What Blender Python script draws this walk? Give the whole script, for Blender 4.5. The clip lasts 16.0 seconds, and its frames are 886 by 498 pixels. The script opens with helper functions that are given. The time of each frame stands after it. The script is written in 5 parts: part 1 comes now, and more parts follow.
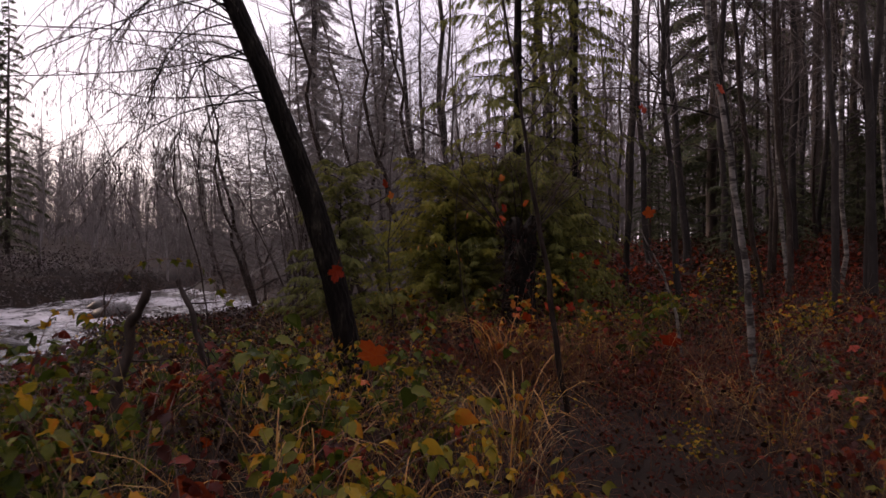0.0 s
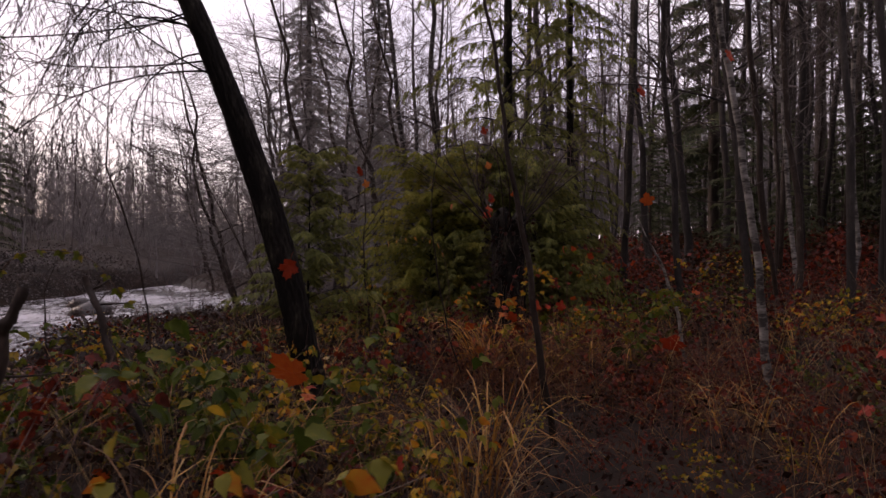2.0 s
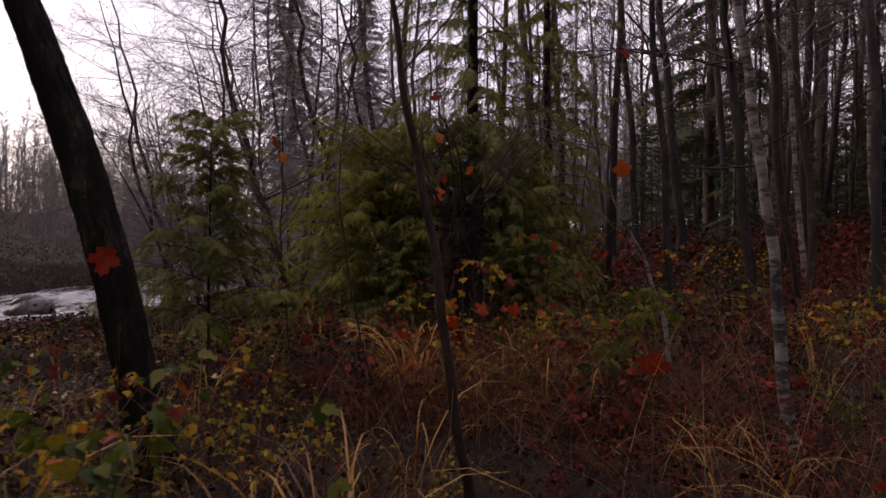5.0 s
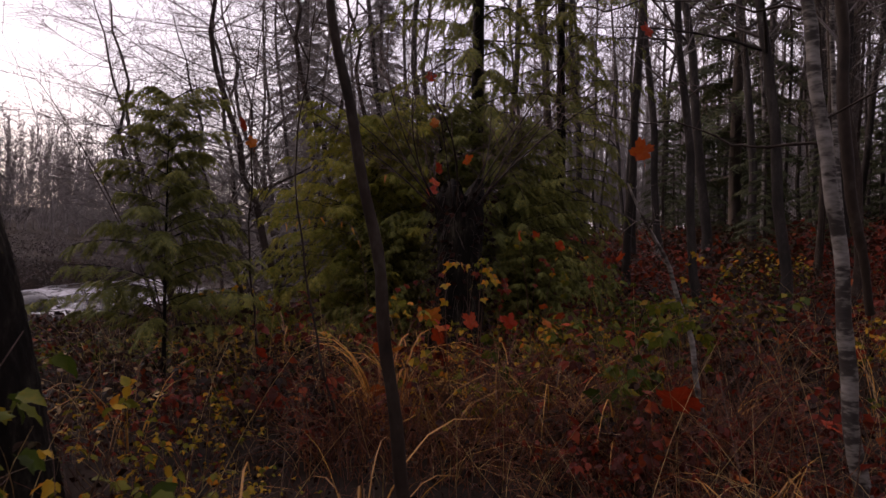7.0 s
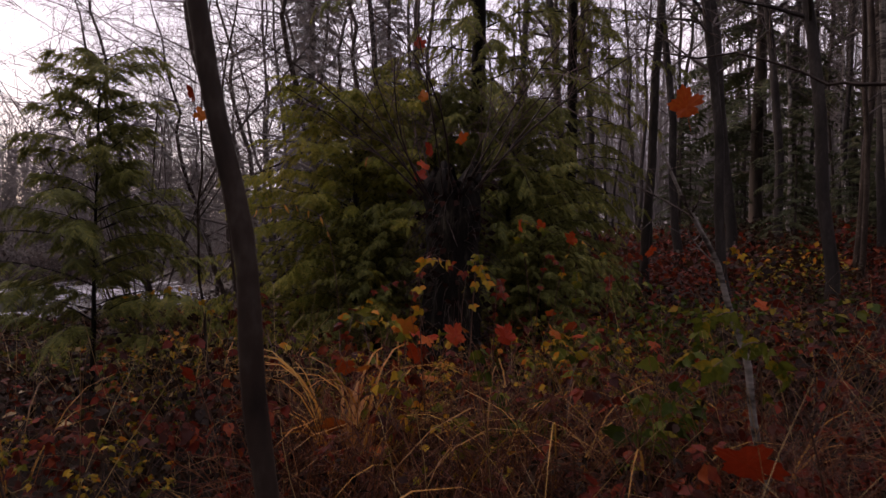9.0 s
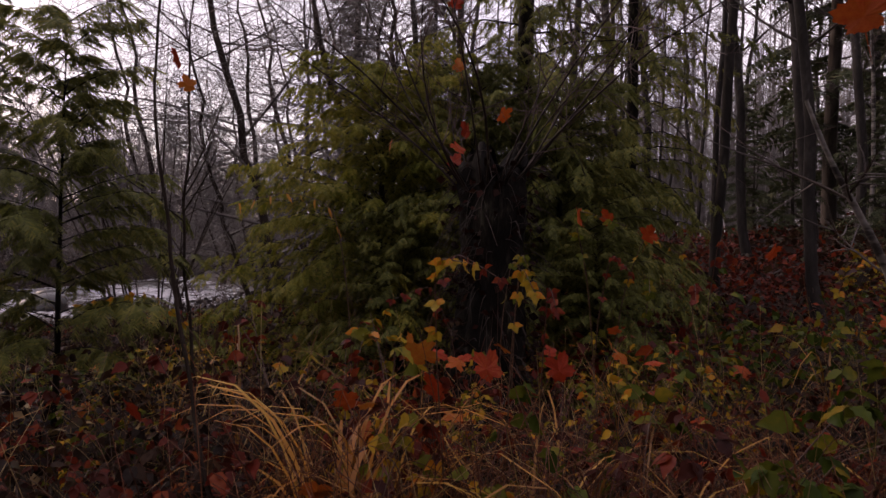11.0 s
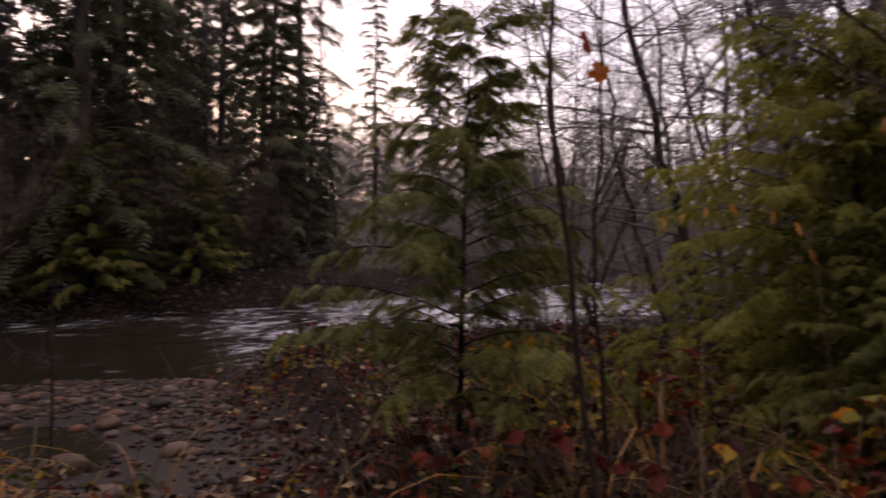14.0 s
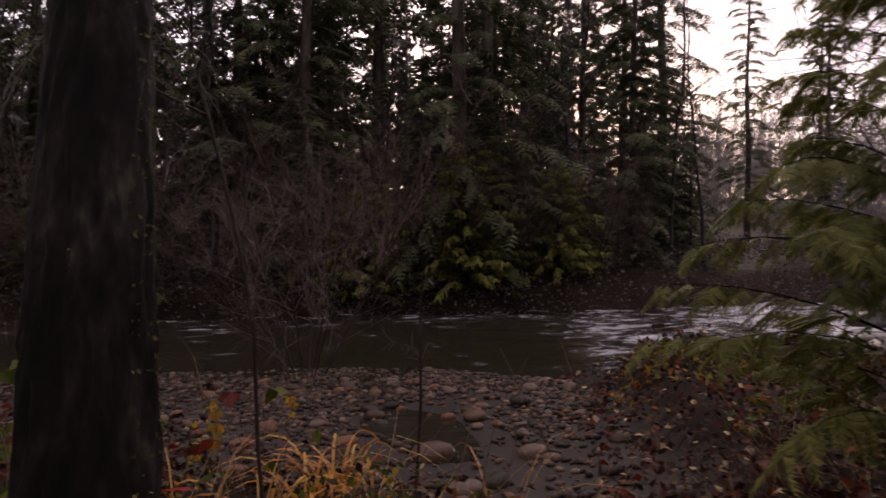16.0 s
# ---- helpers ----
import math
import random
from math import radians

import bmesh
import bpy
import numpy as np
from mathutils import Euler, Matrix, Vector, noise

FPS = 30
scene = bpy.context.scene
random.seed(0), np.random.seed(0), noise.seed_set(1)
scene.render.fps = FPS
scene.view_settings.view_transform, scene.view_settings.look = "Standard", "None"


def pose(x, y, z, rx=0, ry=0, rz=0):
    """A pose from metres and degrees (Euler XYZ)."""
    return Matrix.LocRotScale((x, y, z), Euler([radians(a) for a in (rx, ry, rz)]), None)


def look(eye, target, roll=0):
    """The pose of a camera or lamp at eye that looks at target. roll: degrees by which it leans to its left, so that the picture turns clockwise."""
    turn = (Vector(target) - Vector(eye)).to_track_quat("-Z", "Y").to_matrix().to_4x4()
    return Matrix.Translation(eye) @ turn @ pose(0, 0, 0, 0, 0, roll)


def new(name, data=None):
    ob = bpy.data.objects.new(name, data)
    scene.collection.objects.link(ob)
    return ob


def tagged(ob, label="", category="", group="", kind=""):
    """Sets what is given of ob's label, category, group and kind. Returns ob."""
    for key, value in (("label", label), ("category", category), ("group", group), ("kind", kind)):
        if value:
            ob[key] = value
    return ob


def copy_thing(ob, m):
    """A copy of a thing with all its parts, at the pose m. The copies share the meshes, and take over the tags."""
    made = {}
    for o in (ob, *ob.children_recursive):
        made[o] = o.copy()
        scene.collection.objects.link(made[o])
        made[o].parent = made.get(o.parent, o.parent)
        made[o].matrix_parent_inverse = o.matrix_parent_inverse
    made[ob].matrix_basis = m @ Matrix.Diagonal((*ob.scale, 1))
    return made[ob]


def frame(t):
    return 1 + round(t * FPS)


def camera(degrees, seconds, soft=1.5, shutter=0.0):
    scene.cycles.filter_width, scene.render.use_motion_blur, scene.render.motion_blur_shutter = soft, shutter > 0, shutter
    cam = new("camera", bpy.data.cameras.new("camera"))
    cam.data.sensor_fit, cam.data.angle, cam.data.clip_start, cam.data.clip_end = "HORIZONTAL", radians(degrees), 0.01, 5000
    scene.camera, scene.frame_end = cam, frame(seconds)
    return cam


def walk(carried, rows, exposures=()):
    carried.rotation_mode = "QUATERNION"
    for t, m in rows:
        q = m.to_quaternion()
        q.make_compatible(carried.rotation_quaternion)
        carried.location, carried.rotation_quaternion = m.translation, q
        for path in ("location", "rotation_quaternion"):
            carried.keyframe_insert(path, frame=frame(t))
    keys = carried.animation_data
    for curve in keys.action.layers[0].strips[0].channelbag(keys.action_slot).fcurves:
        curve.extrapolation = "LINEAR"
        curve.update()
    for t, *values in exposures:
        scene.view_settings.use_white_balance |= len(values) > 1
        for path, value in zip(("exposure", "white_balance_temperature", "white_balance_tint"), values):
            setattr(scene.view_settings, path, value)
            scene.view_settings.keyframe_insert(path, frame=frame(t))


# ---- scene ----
cam = camera(66.8, 16.0, soft=1.5, shutter=0.5)
METRES, EYE, TILT, LEAN, TURN = 8.0, 1.5, 0.0, 0.0, 0.0
ROWS = [
    (0.0, 0.0, 0.0, 0.0, 0.0, 0.0, -0.0),
    (0.5, -0.001, 0.0412, -0.0022, -0.26, -0.27, -0.16),
    (1.0, -0.0022, 0.0595, -0.0019, -0.97, -0.16, -0.17),
    (1.5, 0.0056, 0.0728, -0.0034, -1.01, 0.04, -0.07),
    (2.0, 0.0345, 0.1051, -0.0059, 0.02, -0.27, 0.13),
    (2.5, 0.0478, 0.1295, -0.0077, 0.27, -0.32, 0.06),
    (3.0, 0.0506, 0.1695, -0.0144, 0.01, -0.46, -0.13),
    (3.5, 0.0515, 0.2132, -0.0191, -0.46, -0.68, -0.17),
    (4.0, 0.0642, 0.2342, -0.0198, -0.72, -0.46, -0.13),
    (4.5, 0.0957, 0.2764, -0.0161, -0.51, -0.62, 0.01),
    (7.0, 0.1542, 0.4422, -0.018, 1.28, -0.68, -0.46),
    (7.5, 0.1682, 0.4712, -0.0182, 2.22, -0.6, -0.52),
    (8.0, 0.1725, 0.5225, -0.0244, 2.03, -0.74, -0.55),
    (8.5, 0.1736, 0.5523, -0.024, 1.73, -0.76, -0.57),
    (11.0, 0.1787, 0.7157, -0.0284, 6.13, -0.61, -1.03),
    (11.5, 0.1731, 0.7352, -0.0244, 6.59, -0.55, -1.02),
    (12.0, 0.1707, 0.7636, -0.0247, 11.55, -0.45, -0.76),
    (12.5, 0.1717, 0.8005, -0.0148, 19.65, -0.74, -0.65),
    (13.0, 0.159, 0.8147, -0.0159, 27.28, -0.47, -0.83),
    (13.5, 0.1291, 0.8315, -0.0148, 33.22, -0.81, -0.9),
    (14.0, 0.116, 0.8369, -0.0145, 39.91, -0.79, -0.7),
    (14.5, 0.1029, 0.8545, -0.0163, 51.02, -0.75, -0.28),
    (15.0, 0.0883, 0.8763, -0.0163, 58.16, -1.07, -0.03),
    (15.5, 0.0784, 0.8817, -0.0193, 65.38, -0.77, 0.07),
    (16.0, 0.0591, 0.8789, -0.021, 69.97, -0.84, -0.05),
]
walk(cam, [(t, pose(0, 0, EYE, TILT, LEAN, TURN) @ pose(METRES * x, METRES * y, METRES * z, 90 + pitch, roll, yaw)) for t, x, y, z, yaw, pitch, roll in ROWS],
     [(0.0, 0.52, 6950, 31), (11.0, 0.56, 6950, 31), (13.5, 0.74, 7150, 32), (16.0, 0.72, 7250, 32)])

# ---- world, sun, exposure ----
world = bpy.data.worlds.new("overcast")
scene.world = world
world.use_nodes = True
wn, wl = world.node_tree.nodes, world.node_tree.links
wn.clear()
sky = wn.new("ShaderNodeTexSky")
sky.sky_type = "NISHITA"
sky.sun_disc = False
sky.sun_elevation, sky.sun_rotation = radians(9), radians(-62)
sky_low = wn.new("ShaderNodeBackground")
sky_low.inputs["Strength"].default_value = 0.06
wl.new(sky.outputs[0], sky_low.inputs["Color"])
coord = wn.new("ShaderNodeTexCoord")
cloud = wn.new("ShaderNodeTexNoise")
cloud.inputs["Scale"].default_value = 2.6
cloud.inputs["Detail"].default_value = 5
wl.new(coord.outputs["Generated"], cloud.inputs["Vector"])
cramp = wn.new("ShaderNodeValToRGB")
cramp.color_ramp.elements[0].position, cramp.color_ramp.elements[0].color = 0.3, (0.62, 0.605, 0.69, 1)
cramp.color_ramp.elements[1].position, cramp.color_ramp.elements[1].color = 0.7, (0.95, 0.925, 0.96, 1)
wl.new(cloud.outputs["Fac"], cramp.inputs["Fac"])
deck = wn.new("ShaderNodeBackground")
deck.inputs["Strength"].default_value = 0.85
wl.new(cramp.outputs["Color"], deck.inputs["Color"])
wsum = wn.new("ShaderNodeAddShader")
wl.new(sky_low.outputs[0], wsum.inputs[0])
wl.new(deck.outputs[0], wsum.inputs[1])
wout = wn.new("ShaderNodeOutputWorld")
wl.new(wsum.outputs[0], wout.inputs["Surface"])

sun = new("sun", bpy.data.lights.new("sun", "SUN"))
sun.data.energy, sun.data.angle, sun.data.color = 1.0, radians(14), (1.0, 0.86, 0.68)
sun.matrix_world = look((-26, 20, 16), (0, 6, 0))


# ---- materials ----
def ramp(nodes, stops):
    r = nodes.new("ShaderNodeValToRGB")
    els = r.color_ramp.elements
    while len(els) < len(stops):
        els.new(0.5)
    for e, (p, c) in zip(els, stops):
        e.position, e.color = p, (*c, 1)
    return r


def surface(name, stops, scale=6.0, rough=0.6, bump=0.3, pick="", share=0.5, stretch=(1, 1, 1), thin=0.0, fine=40.0, metal=0.0, spec=0.5):
    """A surface whose colour runs through stops by two scales of noise and, with pick, by the piece or the object."""
    m = bpy.data.materials.new(name)
    m.use_nodes = True
    n, l = m.node_tree.nodes, m.node_tree.links
    b = n["Principled BSDF"]
    tc, mp = n.new("ShaderNodeTexCoord"), n.new("ShaderNodeMapping")
    mp.inputs["Scale"].default_value = stretch
    l.new(tc.outputs["Object"], mp.inputs["Vector"])
    big, small = n.new("ShaderNodeTexNoise"), n.new("ShaderNodeTexNoise")
    for t, s, d in ((big, scale, 4), (small, fine, 3)):
        t.inputs["Scale"].default_value, t.inputs["Detail"].default_value = s, d
        l.new(mp.outputs[0], t.inputs["Vector"])
    both = n.new("ShaderNodeMix")
    both.inputs["Factor"].default_value = 0.35
    l.new(big.outputs["Fac"], both.inputs["A"])
    l.new(small.outputs["Fac"], both.inputs["B"])
    wide = n.new("ShaderNodeMapRange")
    wide.inputs["From Min"].default_value, wide.inputs["From Max"].default_value = 0.3, 0.7
    l.new(both.outputs["Result"], wide.inputs["Value"])
    last = wide.outputs["Result"]
    if pick:
        src = n.new("ShaderNodeNewGeometry") if pick == "piece" else n.new("ShaderNodeObjectInfo")
        mixed = n.new("ShaderNodeMix")
        mixed.inputs["Factor"].default_value = share
        l.new(last, mixed.inputs["A"])
        l.new(src.outputs["Random Per Island" if pick == "piece" else "Random"], mixed.inputs["B"])
        last = mixed.outputs["Result"]
    r = ramp(n, stops)
    l.new(last, r.inputs["Fac"])
    l.new(r.outputs["Color"], b.inputs["Base Color"])
    b.inputs["Roughness"].default_value = rough
    b.inputs["Metallic"].default_value = metal
    b.inputs["Specular IOR Level"].default_value = spec
    if bump:
        bp = n.new("ShaderNodeBump")
        bp.inputs["Strength"].default_value, bp.inputs["Distance"].default_value = bump, 0.02
        l.new(both.outputs["Result"], bp.inputs["Height"])
        l.new(bp.outputs[0], b.inputs["Normal"])
    if thin:
        tr, mx = n.new("ShaderNodeBsdfTranslucent"), n.new("ShaderNodeMixShader")
        mx.inputs[0].default_value = thin
        l.new(r.outputs["Color"], tr.inputs["Color"])
        l.new(b.outputs[0], mx.inputs[1])
        l.new(tr.outputs[0], mx.inputs[2])
        l.new(mx.outputs[0], n["Material Output"].inputs["Surface"])
    return m


SOIL = surface("wet_soil", [(0.0, (0.008, 0.0055, 0.004)), (0.5, (0.018, 0.011, 0.007)), (1.0, (0.035, 0.02, 0.012))], 1.3, 0.85, 0.6, spec=0.15)
GRAVEL = surface("river_sand", [(0.0, (0.006489, 0.00273, 0.000936)), (0.5, (0.01291, 0.005899, 0.002088)), (1.0, (0.02155, 0.01096, 0.004572))], 1.1, 0.7, 0.7, fine=25)
STONE = surface("cobble", [(0.0, (0.01426, 0.009261, 0.006429)), (0.3, (0.03564, 0.02058, 0.01286)), (0.5, (0.08316, 0.04939, 0.03123)), (0.68, (0.1782, 0.07203, 0.03306)), (0.82, (0.1069, 0.07203, 0.05327)), (1.0, (0.2851, 0.1852, 0.1194))], 7, 0.5, 0.25, "object", 0.8, spec=0.3)
WETSTONE = surface("wet_boulder", [(0.0, (0.008, 0.007, 0.006)), (0.6, (0.025, 0.02, 0.017)), (1.0, (0.06, 0.05, 0.042))], 5, 0.35, 0.5)
PEBBLE = surface("pebbles", [(0.0, (0.00884, 0.00588, 0.004037)), (0.35, (0.02431, 0.0147, 0.00897)), (0.55, (0.05525, 0.03332, 0.02153)), (0.7, (0.1105, 0.0539, 0.02691)), (0.85, (0.1326, 0.09016, 0.06279)), (1.0, (0.2873, 0.196, 0.1346))], 7, 0.5, 0.2, "piece", 0.85, spec=0.3)
BARK = surface("dark_alder_bark", [(0.0, (0.0036, 0.003, 0.0027)), (0.5, (0.0102, 0.0078, 0.0066)), (0.75, (0.026, 0.022, 0.017)), (1.0, (0.075, 0.07, 0.048))], 9, 0.8, 1.0, stretch=(1, 1, 0.3), fine=45, spec=0.12)
MOSS = surface("moss", [(0.0, (0.03, 0.035, 0.006)), (0.5, (0.08, 0.075, 0.015)), (1.0, (0.16, 0.13, 0.03))], 20, 0.9, 0.6, "piece", 0.5)
GREYBARK = surface("grey_bark", [(0.0, (0.018, 0.015, 0.014)), (0.5, (0.032, 0.026, 0.024)), (0.8, (0.055, 0.047, 0.043)), (1.0, (0.13, 0.12, 0.11))], 3, 0.8, 0.6, stretch=(1, 1, 0.4), fine=22, spec=0.2)
FIRBARK = surface("fir_bark", [(0.0, (0.0195, 0.0143, 0.0117)), (0.5, (0.052, 0.0377, 0.0299)), (1.0, (0.0975, 0.0715, 0.0585))], 3, 0.85, 0.8, stretch=(1, 1, 0.2), fine=18)
TWIG = surface("twigs", [(0.0, (0.03, 0.02, 0.018)), (0.5, (0.06, 0.043, 0.038)), (1.0, (0.11, 0.085, 0.075))], 4, 0.6, 0.0, "piece", 0.6)
# Twigs paled for mist on the river bank; the haze is in the colour.
PALETWIG = surface("haze_grey_twigs", [(0.0, (0.05, 0.04, 0.037)), (0.5, (0.10, 0.085, 0.08)), (1.0, (0.2, 0.18, 0.17))], 4, 0.7, 0.0, "piece", 0.6)
REDTWIG = surface("red_twigs", [(0.0, (0.035, 0.018, 0.015)), (0.5, (0.08, 0.042, 0.035)), (1.0, (0.17, 0.11, 0.095))], 4, 0.6, 0.0, "piece", 0.6)
SAPBARK = surface("sapling_bark", [(0.0, (0.014, 0.0093, 0.0075)), (0.6, (0.0385, 0.026, 0.0203)), (0.85, (0.063, 0.0496, 0.0406)), (1.0, (0.21, 0.1798, 0.1566))], 9, 0.6, 0.4, stretch=(1, 1, 0.5), spec=0.15)
BIRCH = surface("birch_bark", [(0.0, (0.025, 0.02, 0.018)), (0.36, (0.05, 0.042, 0.038)), (0.5, (0.16, 0.145, 0.13)), (1.0, (0.36, 0.33, 0.31))], 5, 0.6, 0.35, stretch=(0.8, 0.8, 2.2), fine=26, spec=0.2)
# Sunlit and shaded cedar are put into two colours of one foliage.
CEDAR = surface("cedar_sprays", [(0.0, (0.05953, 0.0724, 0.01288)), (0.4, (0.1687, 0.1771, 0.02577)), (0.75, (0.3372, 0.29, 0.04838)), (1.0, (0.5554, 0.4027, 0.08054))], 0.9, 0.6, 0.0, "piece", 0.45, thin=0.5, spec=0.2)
CEDAR_SHADED = surface("shaded_cedar_sprays", [(0.0, (0.04396, 0.05633, 0.01478)), (0.5, (0.1319, 0.1409, 0.03326)), (1.0, (0.3516, 0.3051, 0.06466))], 0.9, 0.6, 0.0, "piece", 0.45, thin=0.35, spec=0.2)
FIR = surface("fir_needles", [(0.0, (0.02499, 0.03564, 0.01784)), (0.5, (0.06477, 0.07524, 0.03558)), (1.0, (0.1496, 0.1346, 0.06224))], 0.4, 0.6, 0.0, "piece", 0.4, thin=0.2, spec=0.15)
# Distance haze is put into these three paler greys; the air holds no mist.
MISTFIR = surface("far_woods_haze_grey", [(0.0, (0.0728, 0.06552, 0.06188)), (0.5, (0.1365, 0.1219, 0.1165)), (1.0, (0.2184, 0.1966, 0.1911))], 0.3, 0.9, 0.0, "piece", 0.4, spec=0.1)
MISTWOOD = surface("bare_woods_haze_grey", [(0.0, (0.13, 0.115, 0.11)), (0.5, (0.2, 0.178, 0.172)), (1.0, (0.28, 0.255, 0.25))], 0.3, 0.9, 0.0, "piece", 0.4, spec=0.1)
PALEFIR = surface("haze_grey_fir", [(0.0, (0.10, 0.09, 0.08)), (0.5, (0.17, 0.155, 0.145)), (1.0, (0.25, 0.23, 0.22))], 0.4, 0.8, 0.0, "piece", 0.4)
LEAF_GREEN = surface("bramble_green", [(0.0, (0.02008, 0.02941, 0.004847)), (0.4, (0.05665, 0.08515, 0.0119)), (0.7, (0.1275, 0.1368, 0.01682)), (0.85, (0.2834, 0.1937, 0.01682)), (1.0, (0.2268, 0.057, 0.0102))], 3, 0.42, 0.15, "piece", 0.7, thin=0.4, spec=0.14)
LEAF_YELLOW = surface("bramble_yellow", [(0.0, (0.07876, 0.09764, 0.01626)), (0.4, (0.1968, 0.1785, 0.02041)), (0.7, (0.5512, 0.3215, 0.02773)), (0.88, (0.5906, 0.1608, 0.02041)), (1.0, (0.09836, 0.03574, 0.01626))], 3, 0.4, 0.15, "piece", 0.7, thin=0.4, spec=0.14)
LEAF_RED = surface("bramble_red", [(0.0, (0.02601, 0.008298, 0.006256)), (0.4, (0.07862, 0.01957, 0.01258)), (0.7, (0.1859, 0.02678, 0.0149)), (0.88, (0.2861, 0.06134, 0.0149)), (1.0, (0.07151, 0.07359, 0.0189))], 3, 0.4, 0.15, "piece", 0.7, thin=0.4, spec=0.14)
LEAF_BROWN = surface("bramble_brown", [(0.0, (0.01112, 0.006156, 0.004693)), (0.5, (0.03279, 0.01684, 0.00992)), (0.75, (0.06503, 0.03067, 0.01569)), (0.9, (0.02786, 0.03473, 0.009385)), (1.0, (0.1022, 0.023, 0.01099))], 3, 0.45, 0.15, "piece", 0.7, thin=0.4, spec=0.14)
MAPLE = surface("fallen_maple", [(0.0, (0.176, 0.016, 0.0064)), (0.4, (0.336, 0.036, 0.0096)), (0.7, (0.44, 0.096, 0.016)), (1.0, (0.4, 0.176, 0.024))], 8, 0.45, 0.2, "object", 0.7, thin=0.3, spec=0.22)
LITTER = surface("leaf_litter", [(0.0, (0.004805, 0.001848, 0.001247)), (0.45, (0.01545, 0.00462, 0.002495)), (0.7, (0.03432, 0.00693, 0.002911)), (0.85, (0.03089, 0.01386, 0.004158)), (1.0, (0.01202, 0.01155, 0.002911))], 1.2, 0.65, 0.0, "piece", 0.65, thin=0.15, spec=0.12)
CANE = surface("bramble_cane", [(0.0, (0.03, 0.012, 0.010)), (0.5, (0.08, 0.035, 0.022)), (1.0, (0.15, 0.10, 0.05))], 3, 0.5, 0.0, "piece", 0.7)
GRASS = surface("dry_grass", [(0.0, (0.1244, 0.05481, 0.01408)), (0.4, (0.3726, 0.1693, 0.03128)), (0.75, (0.5963, 0.2789, 0.04692)), (1.0, (0.1988, 0.1793, 0.02346))], 2, 0.5, 0.0, "piece", 0.75, thin=0.3)
STRAW = surface("straw", [(0.0, (0.161, 0.0935, 0.04)), (0.5, (0.391, 0.253, 0.1)), (1.0, (0.6325, 0.462, 0.2))], 3, 0.5, 0.0, "piece", 0.75, thin=0.2)
RUST = surface("rust_stalks", [(0.0, (0.0525, 0.015, 0.009)), (0.5, (0.15, 0.04125, 0.0165)), (0.85, (0.255, 0.0975, 0.03)), (1.0, (0.315, 0.1875, 0.0675))], 3, 0.5, 0.0, "piece", 0.75, thin=0.2)
GOLD = surface("gold_grass", [(0.0, (0.35, 0.12, 0.02)), (0.5, (0.62, 0.27, 0.04)), (1.0, (0.65, 0.40, 0.08))], 3, 0.5, 0.0, "piece", 0.75, thin=0.35)
DEADWOOD = surface("rotten_wood", [(0.0, (0.012, 0.008, 0.006)), (0.6, (0.035, 0.022, 0.016)), (1.0, (0.08, 0.05, 0.035))], 5, 0.8, 0.8, stretch=(1, 1, 0.4))


def river_material():
    m = bpy.data.materials.new("river_water")
    m.use_nodes = True
    n, l = m.node_tree.nodes, m.node_tree.links
    b = n["Principled BSDF"]
    tc, mp = n.new("ShaderNodeTexCoord"), n.new("ShaderNodeMapping")
    mp.inputs["Scale"].default_value = (1.0, 0.45, 1.0)
    l.new(tc.outputs["Object"], mp.inputs["Vector"])
    foam, rip = n.new("ShaderNodeTexNoise"), n.new("ShaderNodeTexNoise")
    foam.inputs["Scale"].default_value, foam.inputs["Detail"].default_value, foam.inputs["Roughness"].default_value = 2.3, 9, 0.72
    rip.inputs["Scale"].default_value, rip.inputs["Detail"].default_value = 5.0, 5
    l.new(mp.outputs[0], foam.inputs["Vector"])
    l.new(mp.outputs[0], rip.inputs["Vector"])
    rapid = n.new("ShaderNodeAttribute")
    rapid.attribute_name = "rapid"
    level = n.new("ShaderNodeMath")
    level.operation = "MULTIPLY_ADD"
    level.inputs[1].default_value = 0.28
    l.new(rapid.outputs["Fac"], level.inputs[0])
    l.new(foam.outputs["Fac"], level.inputs[2])
    cut = n.new("ShaderNodeMapRange")
    cut.inputs["From Min"].default_value, cut.inputs["From Max"].default_value = 0.63, 0.86
    l.new(level.outputs[0], cut.inputs["Value"])
    r = ramp(n, [(0.0, (0.022, 0.018, 0.012)), (1.0, (0.62, 0.61, 0.64))])
    l.new(cut.outputs[0], r.inputs["Fac"])
    l.new(r.outputs["Color"], b.inputs["Base Color"])
    rr = n.new("ShaderNodeMapRange")
    rr.inputs["To Min"].default_value, rr.inputs["To Max"].default_value = 0.08, 0.6
    l.new(cut.outputs[0], rr.inputs["Value"])
    l.new(rr.outputs[0], b.inputs["Roughness"])
    b.inputs["IOR"].default_value = 1.33
    bp = n.new("ShaderNodeBump")
    bp.inputs["Strength"].default_value, bp.inputs["Distance"].default_value = 0.55, 0.06
    l.new(rip.outputs["Fac"], bp.inputs["Height"])
    l.new(bp.outputs[0], b.inputs["Normal"])
    return m


WATER = river_material()


# ---- mesh tools ----
def unit(a):
    return a / np.maximum(np.linalg.norm(a, axis=-1, keepdims=True), 1e-9)


